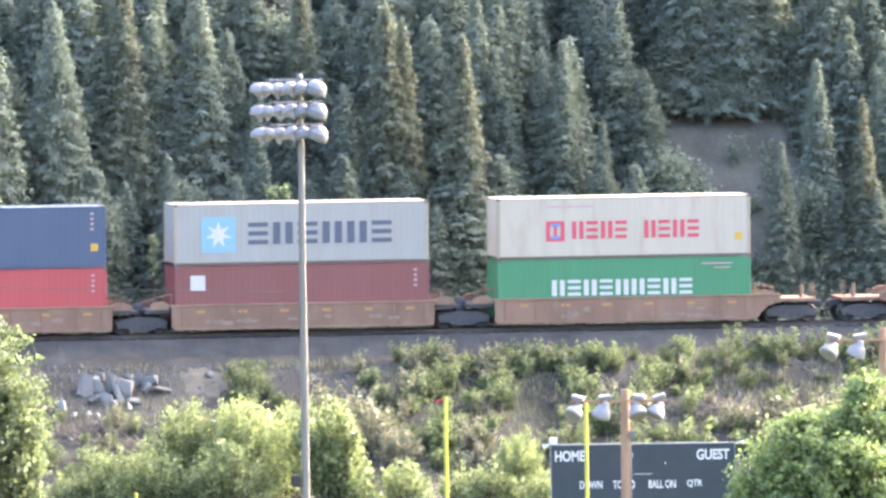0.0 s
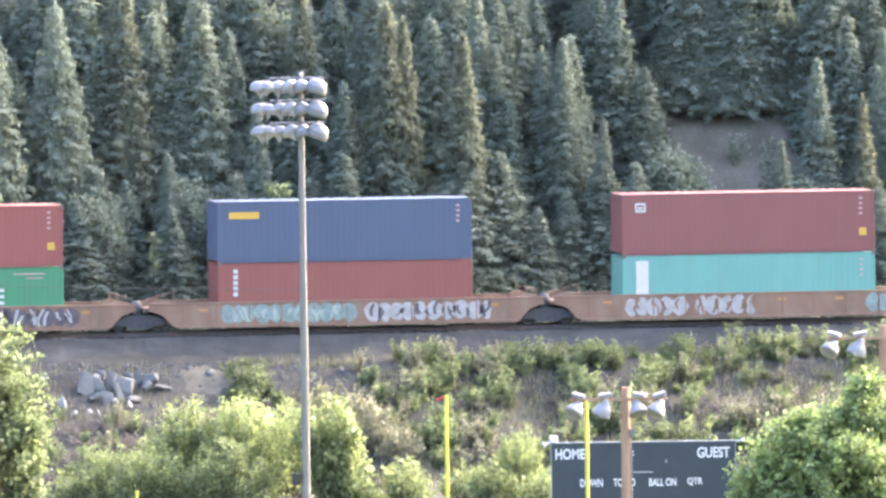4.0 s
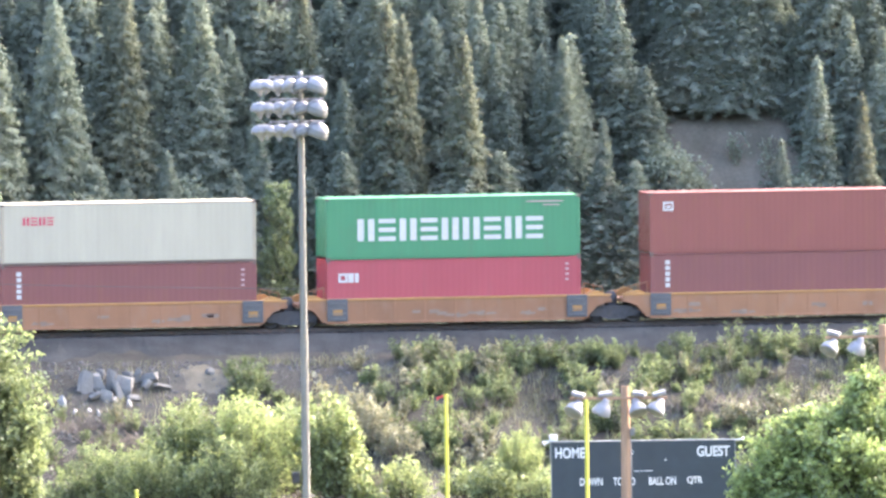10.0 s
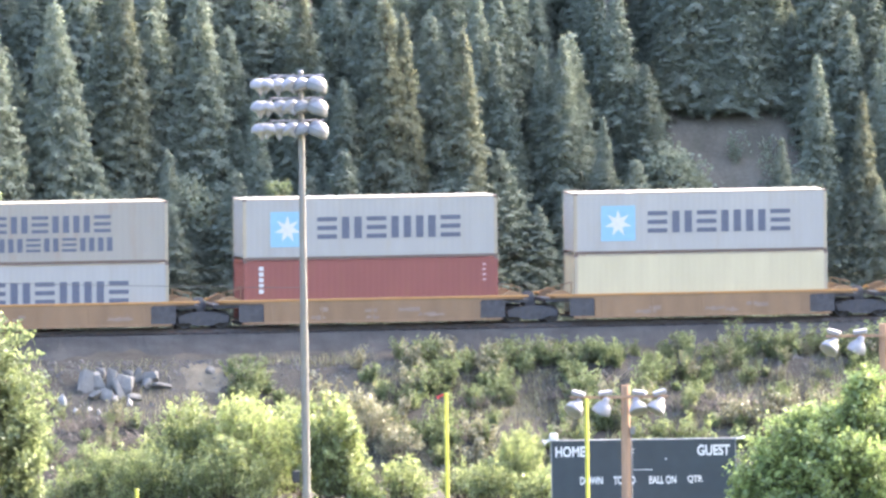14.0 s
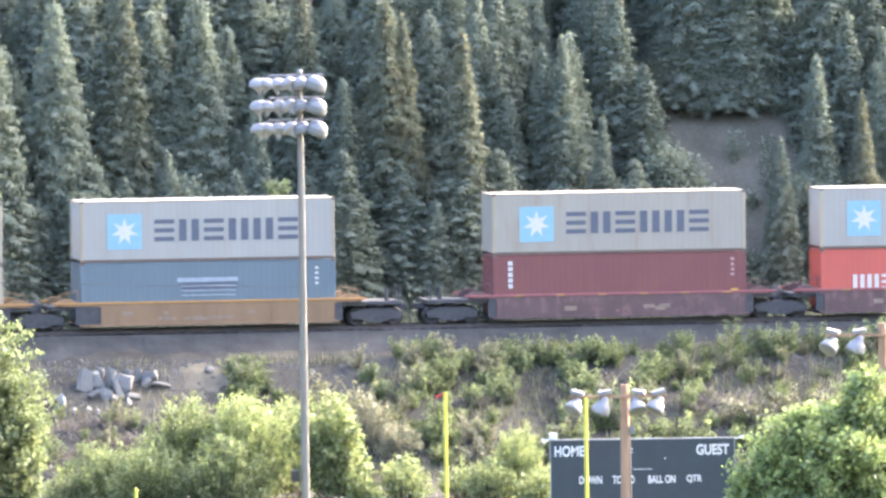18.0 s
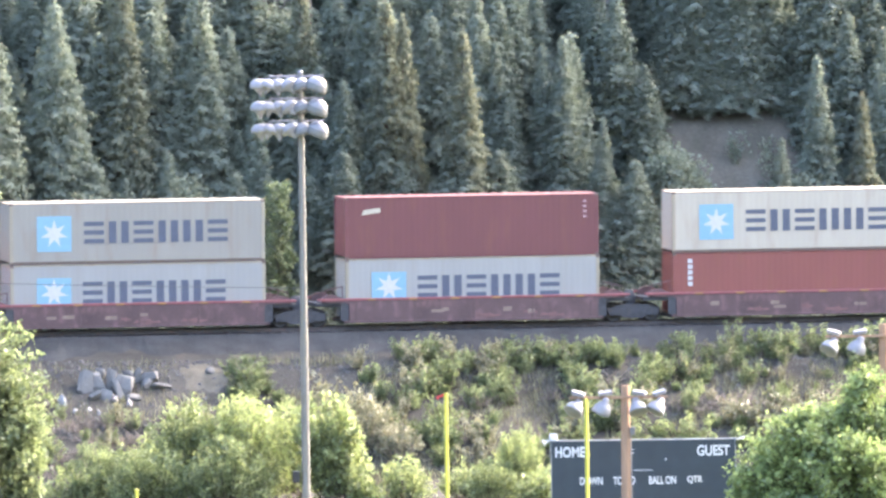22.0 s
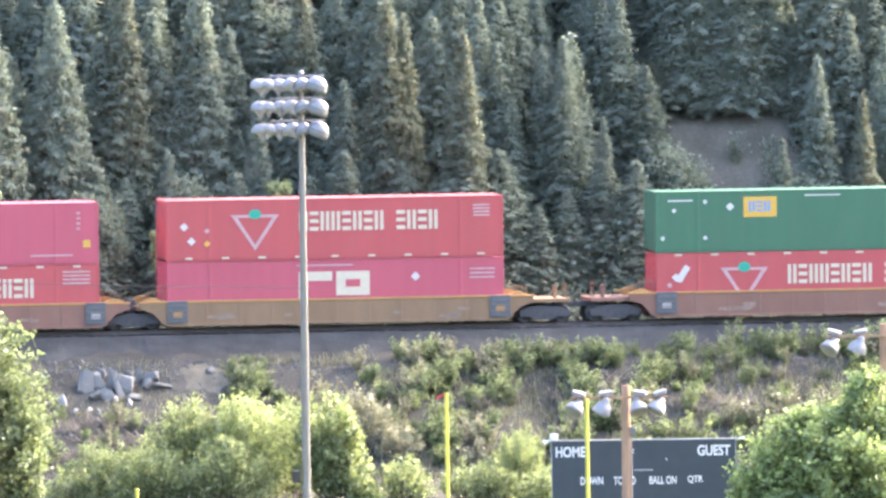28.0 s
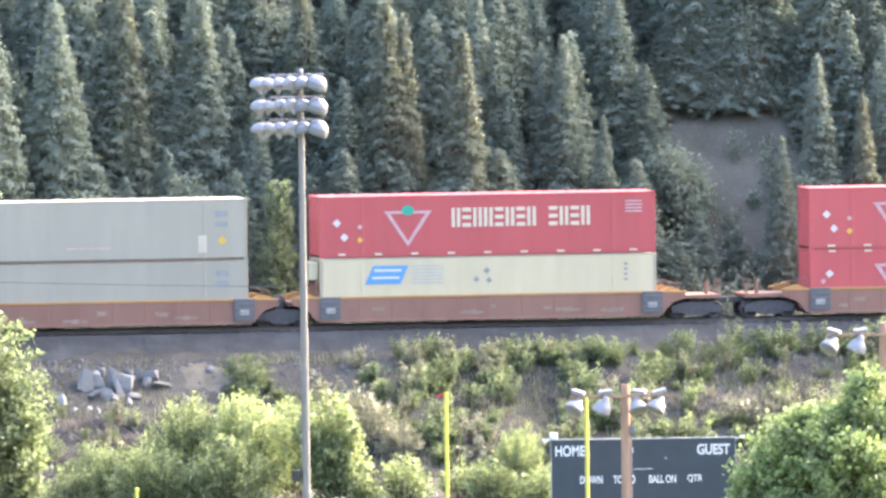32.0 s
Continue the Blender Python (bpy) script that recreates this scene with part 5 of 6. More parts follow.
def forest():
    rnd = random.Random(11)
    # trees that stand out, nearest the line
    for s, d, top, kind, width in ((3.2, 10, 13.4, 4, 0.85), (-0.3, 11, 14.9, 4, 0.85), (0.6, 11.4, 14.2, 4, 0.7), (8.7, 13, 12.8, 1, 0.9), (7.9, 14, 12.4, 2, 0.9), (22.6, 10, 10.0, 4, 0.8), (-16.1, 12, 15.2, 3, 0.85), (-3.4, 16, 15.6, 4, 0.9),
                                   (11.5, 18, 15.5, 2, 1.0), (5.6, 14, 12.6, 2, 0.9), (18.4, 9, 7.9, 1, 0.9), (-8.6, 15, 16.0, 1, 1.0), (-12.4, 14, 16.5, 4, 0.9), (21.0, 12.6, 11.6, 2, 1.0), (-19.6, 10, 14.8, 1, 1.0), (-6.4, 12, 10.0, 1, 0.9), (-11.0, 10.5, 8.0, 3, 0.8), (-1.9, 13.5, 11.0, 0, 0.9), (10.3, 11.5, 9.0, 1, 0.8), (24.5, 12, 12.0, 1, 1.0), (-22.5, 13, 15.5, 0, 1.0),
                                   (20.0, 32, 19.5, 5, 1.1), (21.8, 32.5, 20.0, 5, 1.1), (15.2, 33, 25.0, 1, 1.2), (17.4, 34, 26.0, 0, 1.2), (13.0, 34, 26.0, 3, 1.1), (19.8, 33, 25.0, 1, 1.2)):
        spruce(s, d, top, kind, rnd.uniform(0, 6.28), width)
    # young trees above the bare cutting, and a low skirt along the edge of the wood
    for s, d, h, kind, width in ((14.2, 18.3, 3.6, 4, 1.7), (15.2, 19.0, 4.8, 0, 1.6), (16.3, 18.4, 3.0, 4, 1.9), (17.2, 19.2, 4.4, 4, 1.7), (18.3, 18.5, 2.8, 3, 1.9), (19.3, 19.3, 4.2, 4, 1.7), (20.4, 18.6, 3.2, 0, 1.8), (21.3, 19.4, 4.6, 3, 1.6), (16.0, 21.0, 6.0, 4, 1.5), (18.0, 21.2, 6.0, 0, 1.5), (20.0, 21.4, 6.4, 4, 1.5)):
        spruce(s, d, land(s, d) + h, kind, rnd.uniform(0, 6.28), width)
    s = -25.0
    while s < 27.0:
        d = rnd.uniform(8.6, 11.4)
        h = rnd.uniform(2.6, 4.0) if 12.0 < s < 20.0 else rnd.uniform(4.5, 8.0) if -8.0 < s < 6.0 else rnd.uniform(4.0, 6.6)
        spruce(s, d, land(s, d) + h, rnd.choice((0, 3)), rnd.uniform(0, 6.28), rnd.uniform(1.35, 1.8))
        s += rnd.uniform(1.3, 2.0)
    for d0 in (15.5, 18.5, 21.5, 25.0, 29.0):
        s = -27.0
        while s < 30.0:
            q, d = s + rnd.uniform(-0.6, 0.6), d0 + rnd.uniform(-1.2, 1.2)
            s += rnd.uniform(1.8, 2.7)
            if 13.4 < q < 21.6 and 11.5 < d < 18.2:
                continue
            kind = rnd.choice((0, 1, 1, 2, 2, 3, 3, 5 if rnd.random() < 0.4 else 2))
            spruce(q, d, land(q, d) + rnd.uniform(8.5, 13.5), kind, rnd.uniform(0, 6.28), rnd.uniform(0.95, 1.35))
            # a younger tree in the gap beside it
            q, d = q + rnd.uniform(0.9, 1.4), d - rnd.uniform(0.3, 1.6)
            if not (13.4 < q < 21.6 and d < 18.2):
                spruce(q, d, land(q, d) + rnd.uniform(4.5, 8.5), rnd.choice((0, 1, 3)), rnd.uniform(0, 6.28), rnd.uniform(1.1, 1.6))
    # the same wood, farther up the hill; mostly unseen, added for fill and shade
    far = random.Random(12)
    for d0, s, s1 in ((33.5, -26.0, 30.0), (37.0, -24.0, 32.0), (41.0, -24.0, 34.0)):
        while s < s1:
            d = d0 + far.uniform(-1.5, 1.5)
            spruce(s, d, land(s, d) + far.uniform(10, 14), far.choice((0, 1, 3)), far.uniform(0, 6.28), far.uniform(1.1, 1.5))
            s += far.uniform(1.9, 3.0)


def snags():
    """Bare bleached trunks that stand among the spruces."""
    for s, d, h, lean in ((-2.2, 20.0, 14.0, 0.15), (11.6, 19.4, 12.0, -0.1)):
        t = thing("dead_snag", "bare bleached trunk of a dead spruce", "dead tree", "snags of the hillside", Matrix.Translation(spot(s, d, -0.1)))
        stubs = [((0, 0, h * q), (0.5 * math.cos(9 * q), 0.5 * math.sin(9 * q), h * q + 0.12), 0.03) for q in (0.5, 0.6, 0.68, 0.76, 0.84, 0.9)]
        reuse("trunk", trunk_mesh(h, 0.10, PALEBARK, lean, stubs), None, t)


def clump_crown(seed, lobes, clumps, per, spread, a, b, mat, flat=0.0):
    """Leaves in clumps near the skin of several lobes: (x, y, z, rx, ry, rz)."""
    rng = np.random.default_rng(seed)
    vol = np.array([l[3] * l[4] * l[5] for l in lobes]) ** 0.67
    pick = rng.choice(len(lobes), clumps, p=vol / vol.sum())
    out = []
    for i in pick:
        x, y, z, rx, ry, rz = lobes[i]
        v = rng.normal(size=3)
        v /= np.linalg.norm(v)
        r = rng.uniform(0.55, 1.06)
        c = np.array([x, y, z]) + v * r * (rx, ry, rz)
        n = int(per * rng.uniform(0.5, 1.5))
        out.append(c + rng.normal(size=(n, 3)) * spread * rng.uniform(0.6, 1.3))
    return leaf_mesh("crown", np.concatenate(out), rng, a, b, mat, flat)


def broad_tree(name, label, category, x, y, base, lobes, mat, seed, clumps, per=26, spread=0.22, a=0.075, b=0.05, group="", bark=BARK, flat=0.0):
    t = thing(name, label, category, group, pose(x, y, base))
    top = max(l[2] for l in lobes)
    limbs = [((0.0, 0.0, 0.35 * l[2]), (l[0] * 0.9, l[1] * 0.9, l[2]), 0.09) for l in lobes]
    reuse("trunk", trunk_mesh(top, 0.16, bark, 0.15, limbs), None, t)
    reuse("crown", clump_crown(seed, lobes, clumps, per, spread, a, b, mat, flat), None, t)
    return t


def leafy_limbs(name, label, category, x, y, base, limbs, mat, seed, per, spread, a, b, group="", bark=BARK, start=0.3, flat=0.0, trunk=None):
    """A plant made of limbs (from, to, radius) that carry leaves towards their ends."""
    rng = np.random.default_rng(seed)
    t = thing(name, label, category, group, pose(x, y, base))
    bm, pts = bmesh.new(), []
    if trunk:
        tube(bm, (0, 0, 0), (0, 0, trunk[0] * 0.5), trunk[1], trunk[1] * 0.7, 8, False)
        tube(bm, (0, 0, trunk[0] * 0.5), (0, 0, trunk[0]), trunk[1] * 0.7, trunk[1] * 0.15, 8, False)
    for p, q, r in limbs:
        p, q = Vector(p), Vector(q)
        bend = (p + q) / 2 + Vector((0, 0, 0.08 * (q - p).length))
        tube(bm, p, bend, r, r * 0.6, 4, False)
        tube(bm, bend, q, r * 0.6, r * 0.2, 4, False)
        n = max(12, int(per * (q - p).length))
        f = rng.uniform(start, 1.06, (n, 1)) ** 0.8
        pp, qq, bb = np.array(p), np.array(q), np.array(bend)
        c = pp * (1 - f) ** 2 + 2 * bb * f * (1 - f) + qq * f ** 2
        pts.append(c + rng.normal(size=(n, 3)) * spread * (1.25 - 0.6 * f))
    part("limb_frame", bm, bark, t)
    reuse("crown", leaf_mesh("crown", np.concatenate(pts), rng, a, b, mat, flat), None, t)
    return t


def fan(seed, n, w, h, peak=0.0, deep=0.8, rough=0.3):
    """Shoots that rise from one stool to a ragged dome."""
    rnd = random.Random(seed)
    out = []
    for _ in range(n):
        u, v = rnd.uniform(-1, 1), rnd.uniform(-deep, deep)
        top = h * (1 - 0.55 * abs(u - peak) ** 2.2 - 0.12 * v * v) * rnd.uniform(1 - rough, 1.04)
        if rnd.random() < 0.35:
            top *= rnd.uniform(0.35, 0.8)
        q = (u * w, v * w, max(0.35, top))
        out.append(((u * w * 0.35, v * w * 0.35, max(0.0, q[2] * 0.12 - 0.1)), q, 0.022))
    return out


def dome(seed, n, w, h, low=0.18, peaks=(), trunk=0.85):
    """Limbs that leave a trunk and end on a ragged dome."""
    rnd = random.Random(seed)
    out = []
    mid = h * 0.50
    for _ in range(n):
        az, el = rnd.uniform(0, 6.283), math.asin(rnd.uniform(-0.75, 1.0))
        r = rnd.uniform(0.62, 1.06)
        q = (w * r * math.cos(az) * math.cos(el), 0.8 * w * r * math.sin(az) * math.cos(el), mid + (h - mid) * r * math.sin(el))
        z0 = max(low * h, min(trunk * h, q[2] - 0.45 * math.hypot(q[0], q[1])))
        out.append(((q[0] * 0.12, q[1] * 0.12, z0), q, 0.035))
    for px, pz, pr in peaks:
        for _ in range(int(26 * pr)):
            q = (px + rnd.gauss(0, 0.35 * pr), rnd.gauss(0, 0.4 * pr), pz - abs(rnd.gauss(0, 0.45 * pr)))
            out.append(((px * 0.6, 0, q[2] - 1.6 * pr), q, 0.03))
    return out


def foreground_trees():
    leafy_limbs("poplar_tree", "leafy poplar tree with fresh green foliage", "tree", -21.75, -40, TURF, dome(21, 280, 3.8, 9.8, 0.08, ((1.2, 7.9, 1.0), (2.2, 6.2, 1.1), (2.8, 4.8, 1.1), (2.9, 3.2, 1.0), (2.6, 1.8, 1.0))), POPLAR_DIMMED, 21, 32, 0.28, 0.110, 0.072, trunk=(8.5, 0.2))
    G = "willow thicket below the bank"
    for seed, x, y, w, h, n, label in (
            (31, -17.2, -31.5, 1.5, 1.8, 50, "low grey-green willow bush below the railway bank"),
            (32, -14.9, -30.0, 1.8, 2.8, 80, "spreading grey-green willow bush below the railway bank"),
            (33, -12.0, -29.5, 2.3, 4.75, 135, "tall ragged willow bush with pale green leaves"),
            (34, -9.3, -30.5, 2.3, 5.0, 135, "tall ragged willow bush with pale green leaves"),
            (38, -7.3, -28.0, 1.7, 4.5, 90, "upright willow bush with pale green leaves"),
            (39, -13.4, -33.0, 2.2, 3.0, 90, "low spreading willow bush with pale leaves"),
            (42, -10.0, -33.5, 2.2, 3.2, 90, "low spreading willow bush with pale leaves"),
            (36, -1.9, -31.0, 1.3, 2.1, 50, "low olive willow bush below the railway bank"),
            (40, 0.9, -29.0, 1.3, 1.8, 45, "low olive willow bush below the railway bank"),
            (43, 2.0, -33.0, 1.3, 2.1, 50, "low olive willow bush below the railway bank"),
            (44, 4.3, -33.5, 1.2, 1.7, 45, "low olive willow bush below the railway bank")):
        leafy_limbs("willow_bush", label, "bush", x, y, TURF, fan(seed, n, w, h), WILLOW, seed, 24, 0.19, 0.118, 0.045, G, start=0.12)
    leafy_limbs("poplar_tree", "young poplar with bright green leaves", "tree", -4.9, -31.5, TURF, fan(35, 120, 2.0, 5.1, -0.35), WILLOW, 35, 34, 0.17, 0.115, 0.070, start=0.1)
    leafy_limbs("willow_bush", "upright feathery willow with narrow grey-green leaves", "bush", 3.2, -31, TURF, fan(37, 95, 1.25, 3.7, 0.1, rough=0.5), WILLOW, 37, 44, 0.11, 0.12, 0.020, G, start=0.1, flat=-0.8)
    leafy_limbs("poplar_tree", "full-crowned poplar with glossy bright green leaves", "tree", 17.2, -76, TURF, dome(41, 430, 4.6, 6.9, 0.06, ((1.3, 8.3, 1.1), (-1.4, 6.5, 1.0), (0.2, 6.8, 1.0), (-2.9, 4.9, 1.0), (-4.2, 3.2, 0.9), (2.8, 7.4, 1.0))), POPLAR, 41, 30, 0.30, 0.115, 0.075, trunk=(6.5, 0.22))


def shrub_variants():
    out = []
    for i, (mat, h) in enumerate(((SHRUB, 1.2), (SHRUB, 0.9), (SHRUB, 1.4), (SHRUB_TAN, 1.2), (SHRUB, 0.7), (ASPEN, 1.3))):
        rng = np.random.default_rng(50 + i)
        stems, pts = bmesh.new(), []
        for k in range(15):
            a, lean = rng.uniform(0, 6.28), rng.uniform(0.05, 0.62)
            hh = h * rng.uniform(0.4, 1.25)
            tip = Vector((math.cos(a) * lean * h, math.sin(a) * lean * h, hh))
            tube(stems, (tip.x * 0.25, tip.y * 0.25, 0), tip, 0.014, 0.005, 4, False)
            n = 46
            q = rng.uniform(0.15, 1.05, (n, 1))
            pts.append(np.array(tip) * (0.25 + 0.75 * q) * (1, 1, 0) + np.array(tip) * q * (0, 0, 1) + rng.normal(size=(n, 3)) * (0.075, 0.075, 0.05))
        out.append((leaf_mesh("foliage", np.concatenate(pts), rng, 0.078, 0.036, mat), mesh_of(stems, "stems", BARK)))
    return out


def shrubs():
    kinds = shrub_variants()
    rnd = random.Random(77)
    words_for = ["leafy green shrub on the railway bank", "low green shrub on the railway bank", "upright green shrub on the railway bank", "tan seeding shrub on the railway bank", "small green shrub on the railway bank", "dull green shrub at the forest edge"]

    def plant(s, d, kind, k):
        t = thing("bank_shrub", words_for[kind], "shrub", "shrubs on the bank")
        t.matrix_basis = Matrix.Translation(spot(s, d, -0.05)) @ Matrix.Rotation(rnd.uniform(0, 6.28), 4, "Z") @ Matrix.Diagonal((k * rnd.uniform(0.9, 1.25), k * rnd.uniform(0.9, 1.25), k, 1))
        reuse("foliage", kinds[kind][0], None, t)
        reuse("stem", kinds[kind][1], None, t)
    # the fringe along the ballast
    for s0, s1, d0, d1, n, k0, k1 in ((-4.2, 5.2, -7.4, -5.0, 24, 0.6, 1.05), (5.2, 17.0, -6.6, -4.9, 40, 0.5, 1.0), (17.0, 23.0, -6.8, -4.8, 18, 0.6, 1.1), (-3.0, 11.0, -10.5, -6.5, 56, 0.5, 1.1), (11.0, 23.0, -10.5, -6.8, 36, 0.35, 0.8), (-4.0, 23.0, -16.0, -11.0, 80, 0.6, 1.2),
                                      (-13.0, -4.0, -8.5, -6.5, 9, 0.5, 0.9), (-12.0, -5.5, -14.0, -9.0, 14, 0.6, 1.1), (-5.5, -2.5, -14.0, -8.0, 16, 0.7, 1.2), (-23.0, -13.0, -18.5, -10.5, 42, 0.5, 1.0)):
        for _ in range(n):
            plant(rnd.uniform(s0, s1), rnd.uniform(d0, d1), rnd.choice((0, 0, 1, 2, 2, 4, 3)), rnd.uniform(k0, k1))
    for s, d, k in ((-8.8, -11.5, 1.4), (-7.7, -11.0, 1.6), (-6.6, -11.8, 1.5), (-5.8, -12.6, 1.2), (-8.0, -12.8, 1.3), (12.2, -13.0, 1.1), (13.4, -12.4, 1.2), (14.6, -12.8, 1.1), (15.6, -12.0, 1.2), (11.0, -12.5, 1.0), (16.6, -12.6, 1.0), (3.5, -12.5, 0.9), (1.0, -5.6, 0.6), (2.6, -5.4, 0.5)):
        plant(s, d, 3, k)
    for s, d, kind, k in ((-11.5, -8.0, 0, 0.95), (-10.8, -8.3, 2, 0.9), (-11.1, -8.8, 1, 1.0), (-12.0, -8.6, 4, 0.9)):
        plant(s, d, kind, k)


def understorey():
    """The dim undergrowth between the railway and the spruces, and in their clearing."""
    rng = np.random.default_rng(41)
    pts = []
    for n, s0, s1, d0, d1, k0, k1 in ((330, -25, 27, 5.0, 13.0, 0.8, 1.9), (90, -25, 27, 8.5, 13.0, 1.8, 3.2), (55, 11.5, 24.0, 10.0, 17.5, 0.6, 1.3), (260, -25, 27, 12.0, 24.0, 0.8, 2.0)):
        for _ in range(n):
            s, d = rng.uniform(s0, s1), rng.uniform(d0, d1)
            if 13.5 < s < 21.5 and 12.0 < d < 18.0 and rng.random() < 0.65:
                continue
            c = np.array(spot(s, d))
            k = rng.uniform(k0, k1)
            for _ in range(6):
                tip = np.array([rng.normal() * 0.38, rng.normal() * 0.38, rng.uniform(0.5, 1.15)]) * k
                q = rng.uniform(0.15, 1.05, (34, 1))
                pts.append(c + tip * q + rng.normal(size=(34, 3)) * 0.12 * k)
    ob = new("undergrowth", leaf_mesh("undergrowth", np.concatenate(pts), rng, 0.10, 0.055, ASPEN))
    tagged(ob, "dull green undergrowth at the foot of the spruces", "undergrowth", kind="stuff")


def dry_bushes():
    for seed, s, d, w, h, n in ((96, -9.0, -12.8, 1.3, 2.0, 50), (91, -7.8, -12.6, 1.5, 2.3, 60), (92, -6.4, -13.2, 1.4, 2.2, 60), (93, -5.3, -14.4, 1.2, 1.7, 45), (94, 13.0, -13.5, 1.3, 1.3, 40), (95, 15.5, -13.0, 1.5, 1.4, 45)):
        b = spot(s, d, -0.1)
        leafy_limbs("dry_bush", "pale tan seeding bush on the railway bank", "bush", b.x, b.y, b.z, fan(seed, n, w, h, rough=0.35), SHRUB_TAN, seed, 36, 0.12, 0.07, 0.03, "dry bushes on the bank", PALEBARK, 0.2)


def sun_patch():
    """Soil at the foot of the ballast, coloured pale for the sunlight on it."""
    rng = np.random.default_rng(3)
    for s0, d0, a, b in ((-12.9, -6.6, 1.4, 1.8), (4.6, -5.3, 2.2, 0.45), (-10.8, -6.4, 1.3, 0.5)):
        vs, fs = [spot(s0, d0, 0.09)], []
        for ring_no, r in enumerate((0.35, 0.7, 1.0)):
            for k in range(20):
                q = 6.2832 * k / 20
                rr = r * (1 + 0.7 * noise.noise((math.cos(q) * 1.8 + s0, math.sin(q) * 1.8, 1.0)))
                vs.append(spot(s0 + a * rr * math.cos(q), d0 + b * rr * math.sin(q), (0.08, 0.04, -0.05)[ring_no]))
        fs += [(0, 1 + k, 1 + (k + 1) % 20) for k in range(20)]
        for g in (0, 1):
            fs += [(1 + 20 * g + k, 21 + 20 * g + k, 21 + 20 * g + (k + 1) % 20, 1 + 20 * g + (k + 1) % 20) for k in range(20)]
        tagged(new("sun_patch", raw("sun_patch", [tuple(v) for v in vs], fs, SUNLIT_SOIL, True)), "low patch of soil coloured sunlit tan by the ballast", "soil", kind="stuff")


def aspens():
    for s, d, h, r, seed in ((-13.4, 15.5, 7.0, 1.5, 74), (-3.0, 19.5, 9.0, 1.8, 75), (-14.8, 10.0, 5.5, 1.3, 76), (6.3, 19.0, 8.0, 1.6, 77), (24.6, 22.0, 7.0, 2.0, 78), (-18.0, 16.5, 8.0, 1.8, 82), (-9.8, 11.5, 5.0, 1.3, 83), (1.8, 11.0, 4.2, 1.2, 84), (10.5, 12.5, 4.0, 1.5, 85), (14.0, 13.5, 4.0, 1.5, 86), (20.5, 12.0, 4.2, 1.5, 87)):
        b = spot(s, d, -0.1)
        broad_tree("aspen_tree", "dull green aspen among the hillside spruces", "tree", b.x, b.y, b.z, [(0, 0, h * 0.68, r, r, h * 0.30), (0.4, 0, h * 0.45, r * 0.9, r * 0.9, h * 0.25), (-0.4, 0.2, h * 0.85, r * 0.6, r * 0.6, h * 0.16)], ASPEN, seed, 800 if d > 24 else 420, 26, 0.28, 0.11, 0.07, "aspens of the hillside", PALEBARK)


def saplings():
    rnd = random.Random(8)
    for s, d, top, w, seed, n in ((-12.5, 7.0, 4.3, 0.28, 61, 16), (-6.5, 7.0, 6.45, 1.05, 62, 170), (-20.0, 7.0, 7.6, 0.35, 63, 24)):
        b = spot(s, d, -0.05)
        h = top - b.z
        limbs = []
        for k in range(n):
            z = rnd.uniform(0.28 if seed == 62 else 0.62, 1.0) * h
            a = rnd.uniform(0, 6.28)
            r = w * rnd.uniform(0.5, 1.1) * (1.15 - z / h * 0.6)
            limbs.append(((0, 0, z - 0.5 * r - 0.2), (r * math.cos(a), r * math.sin(a), z), 0.012))
        leafy_limbs("sapling", "slender sunlit sapling behind the railway", "sapling", b.x, b.y, b.z, limbs, SAPLING, seed, 60, 0.10, 0.065, 0.042, "saplings behind the railway", trunk=(h * 0.97, 0.04))


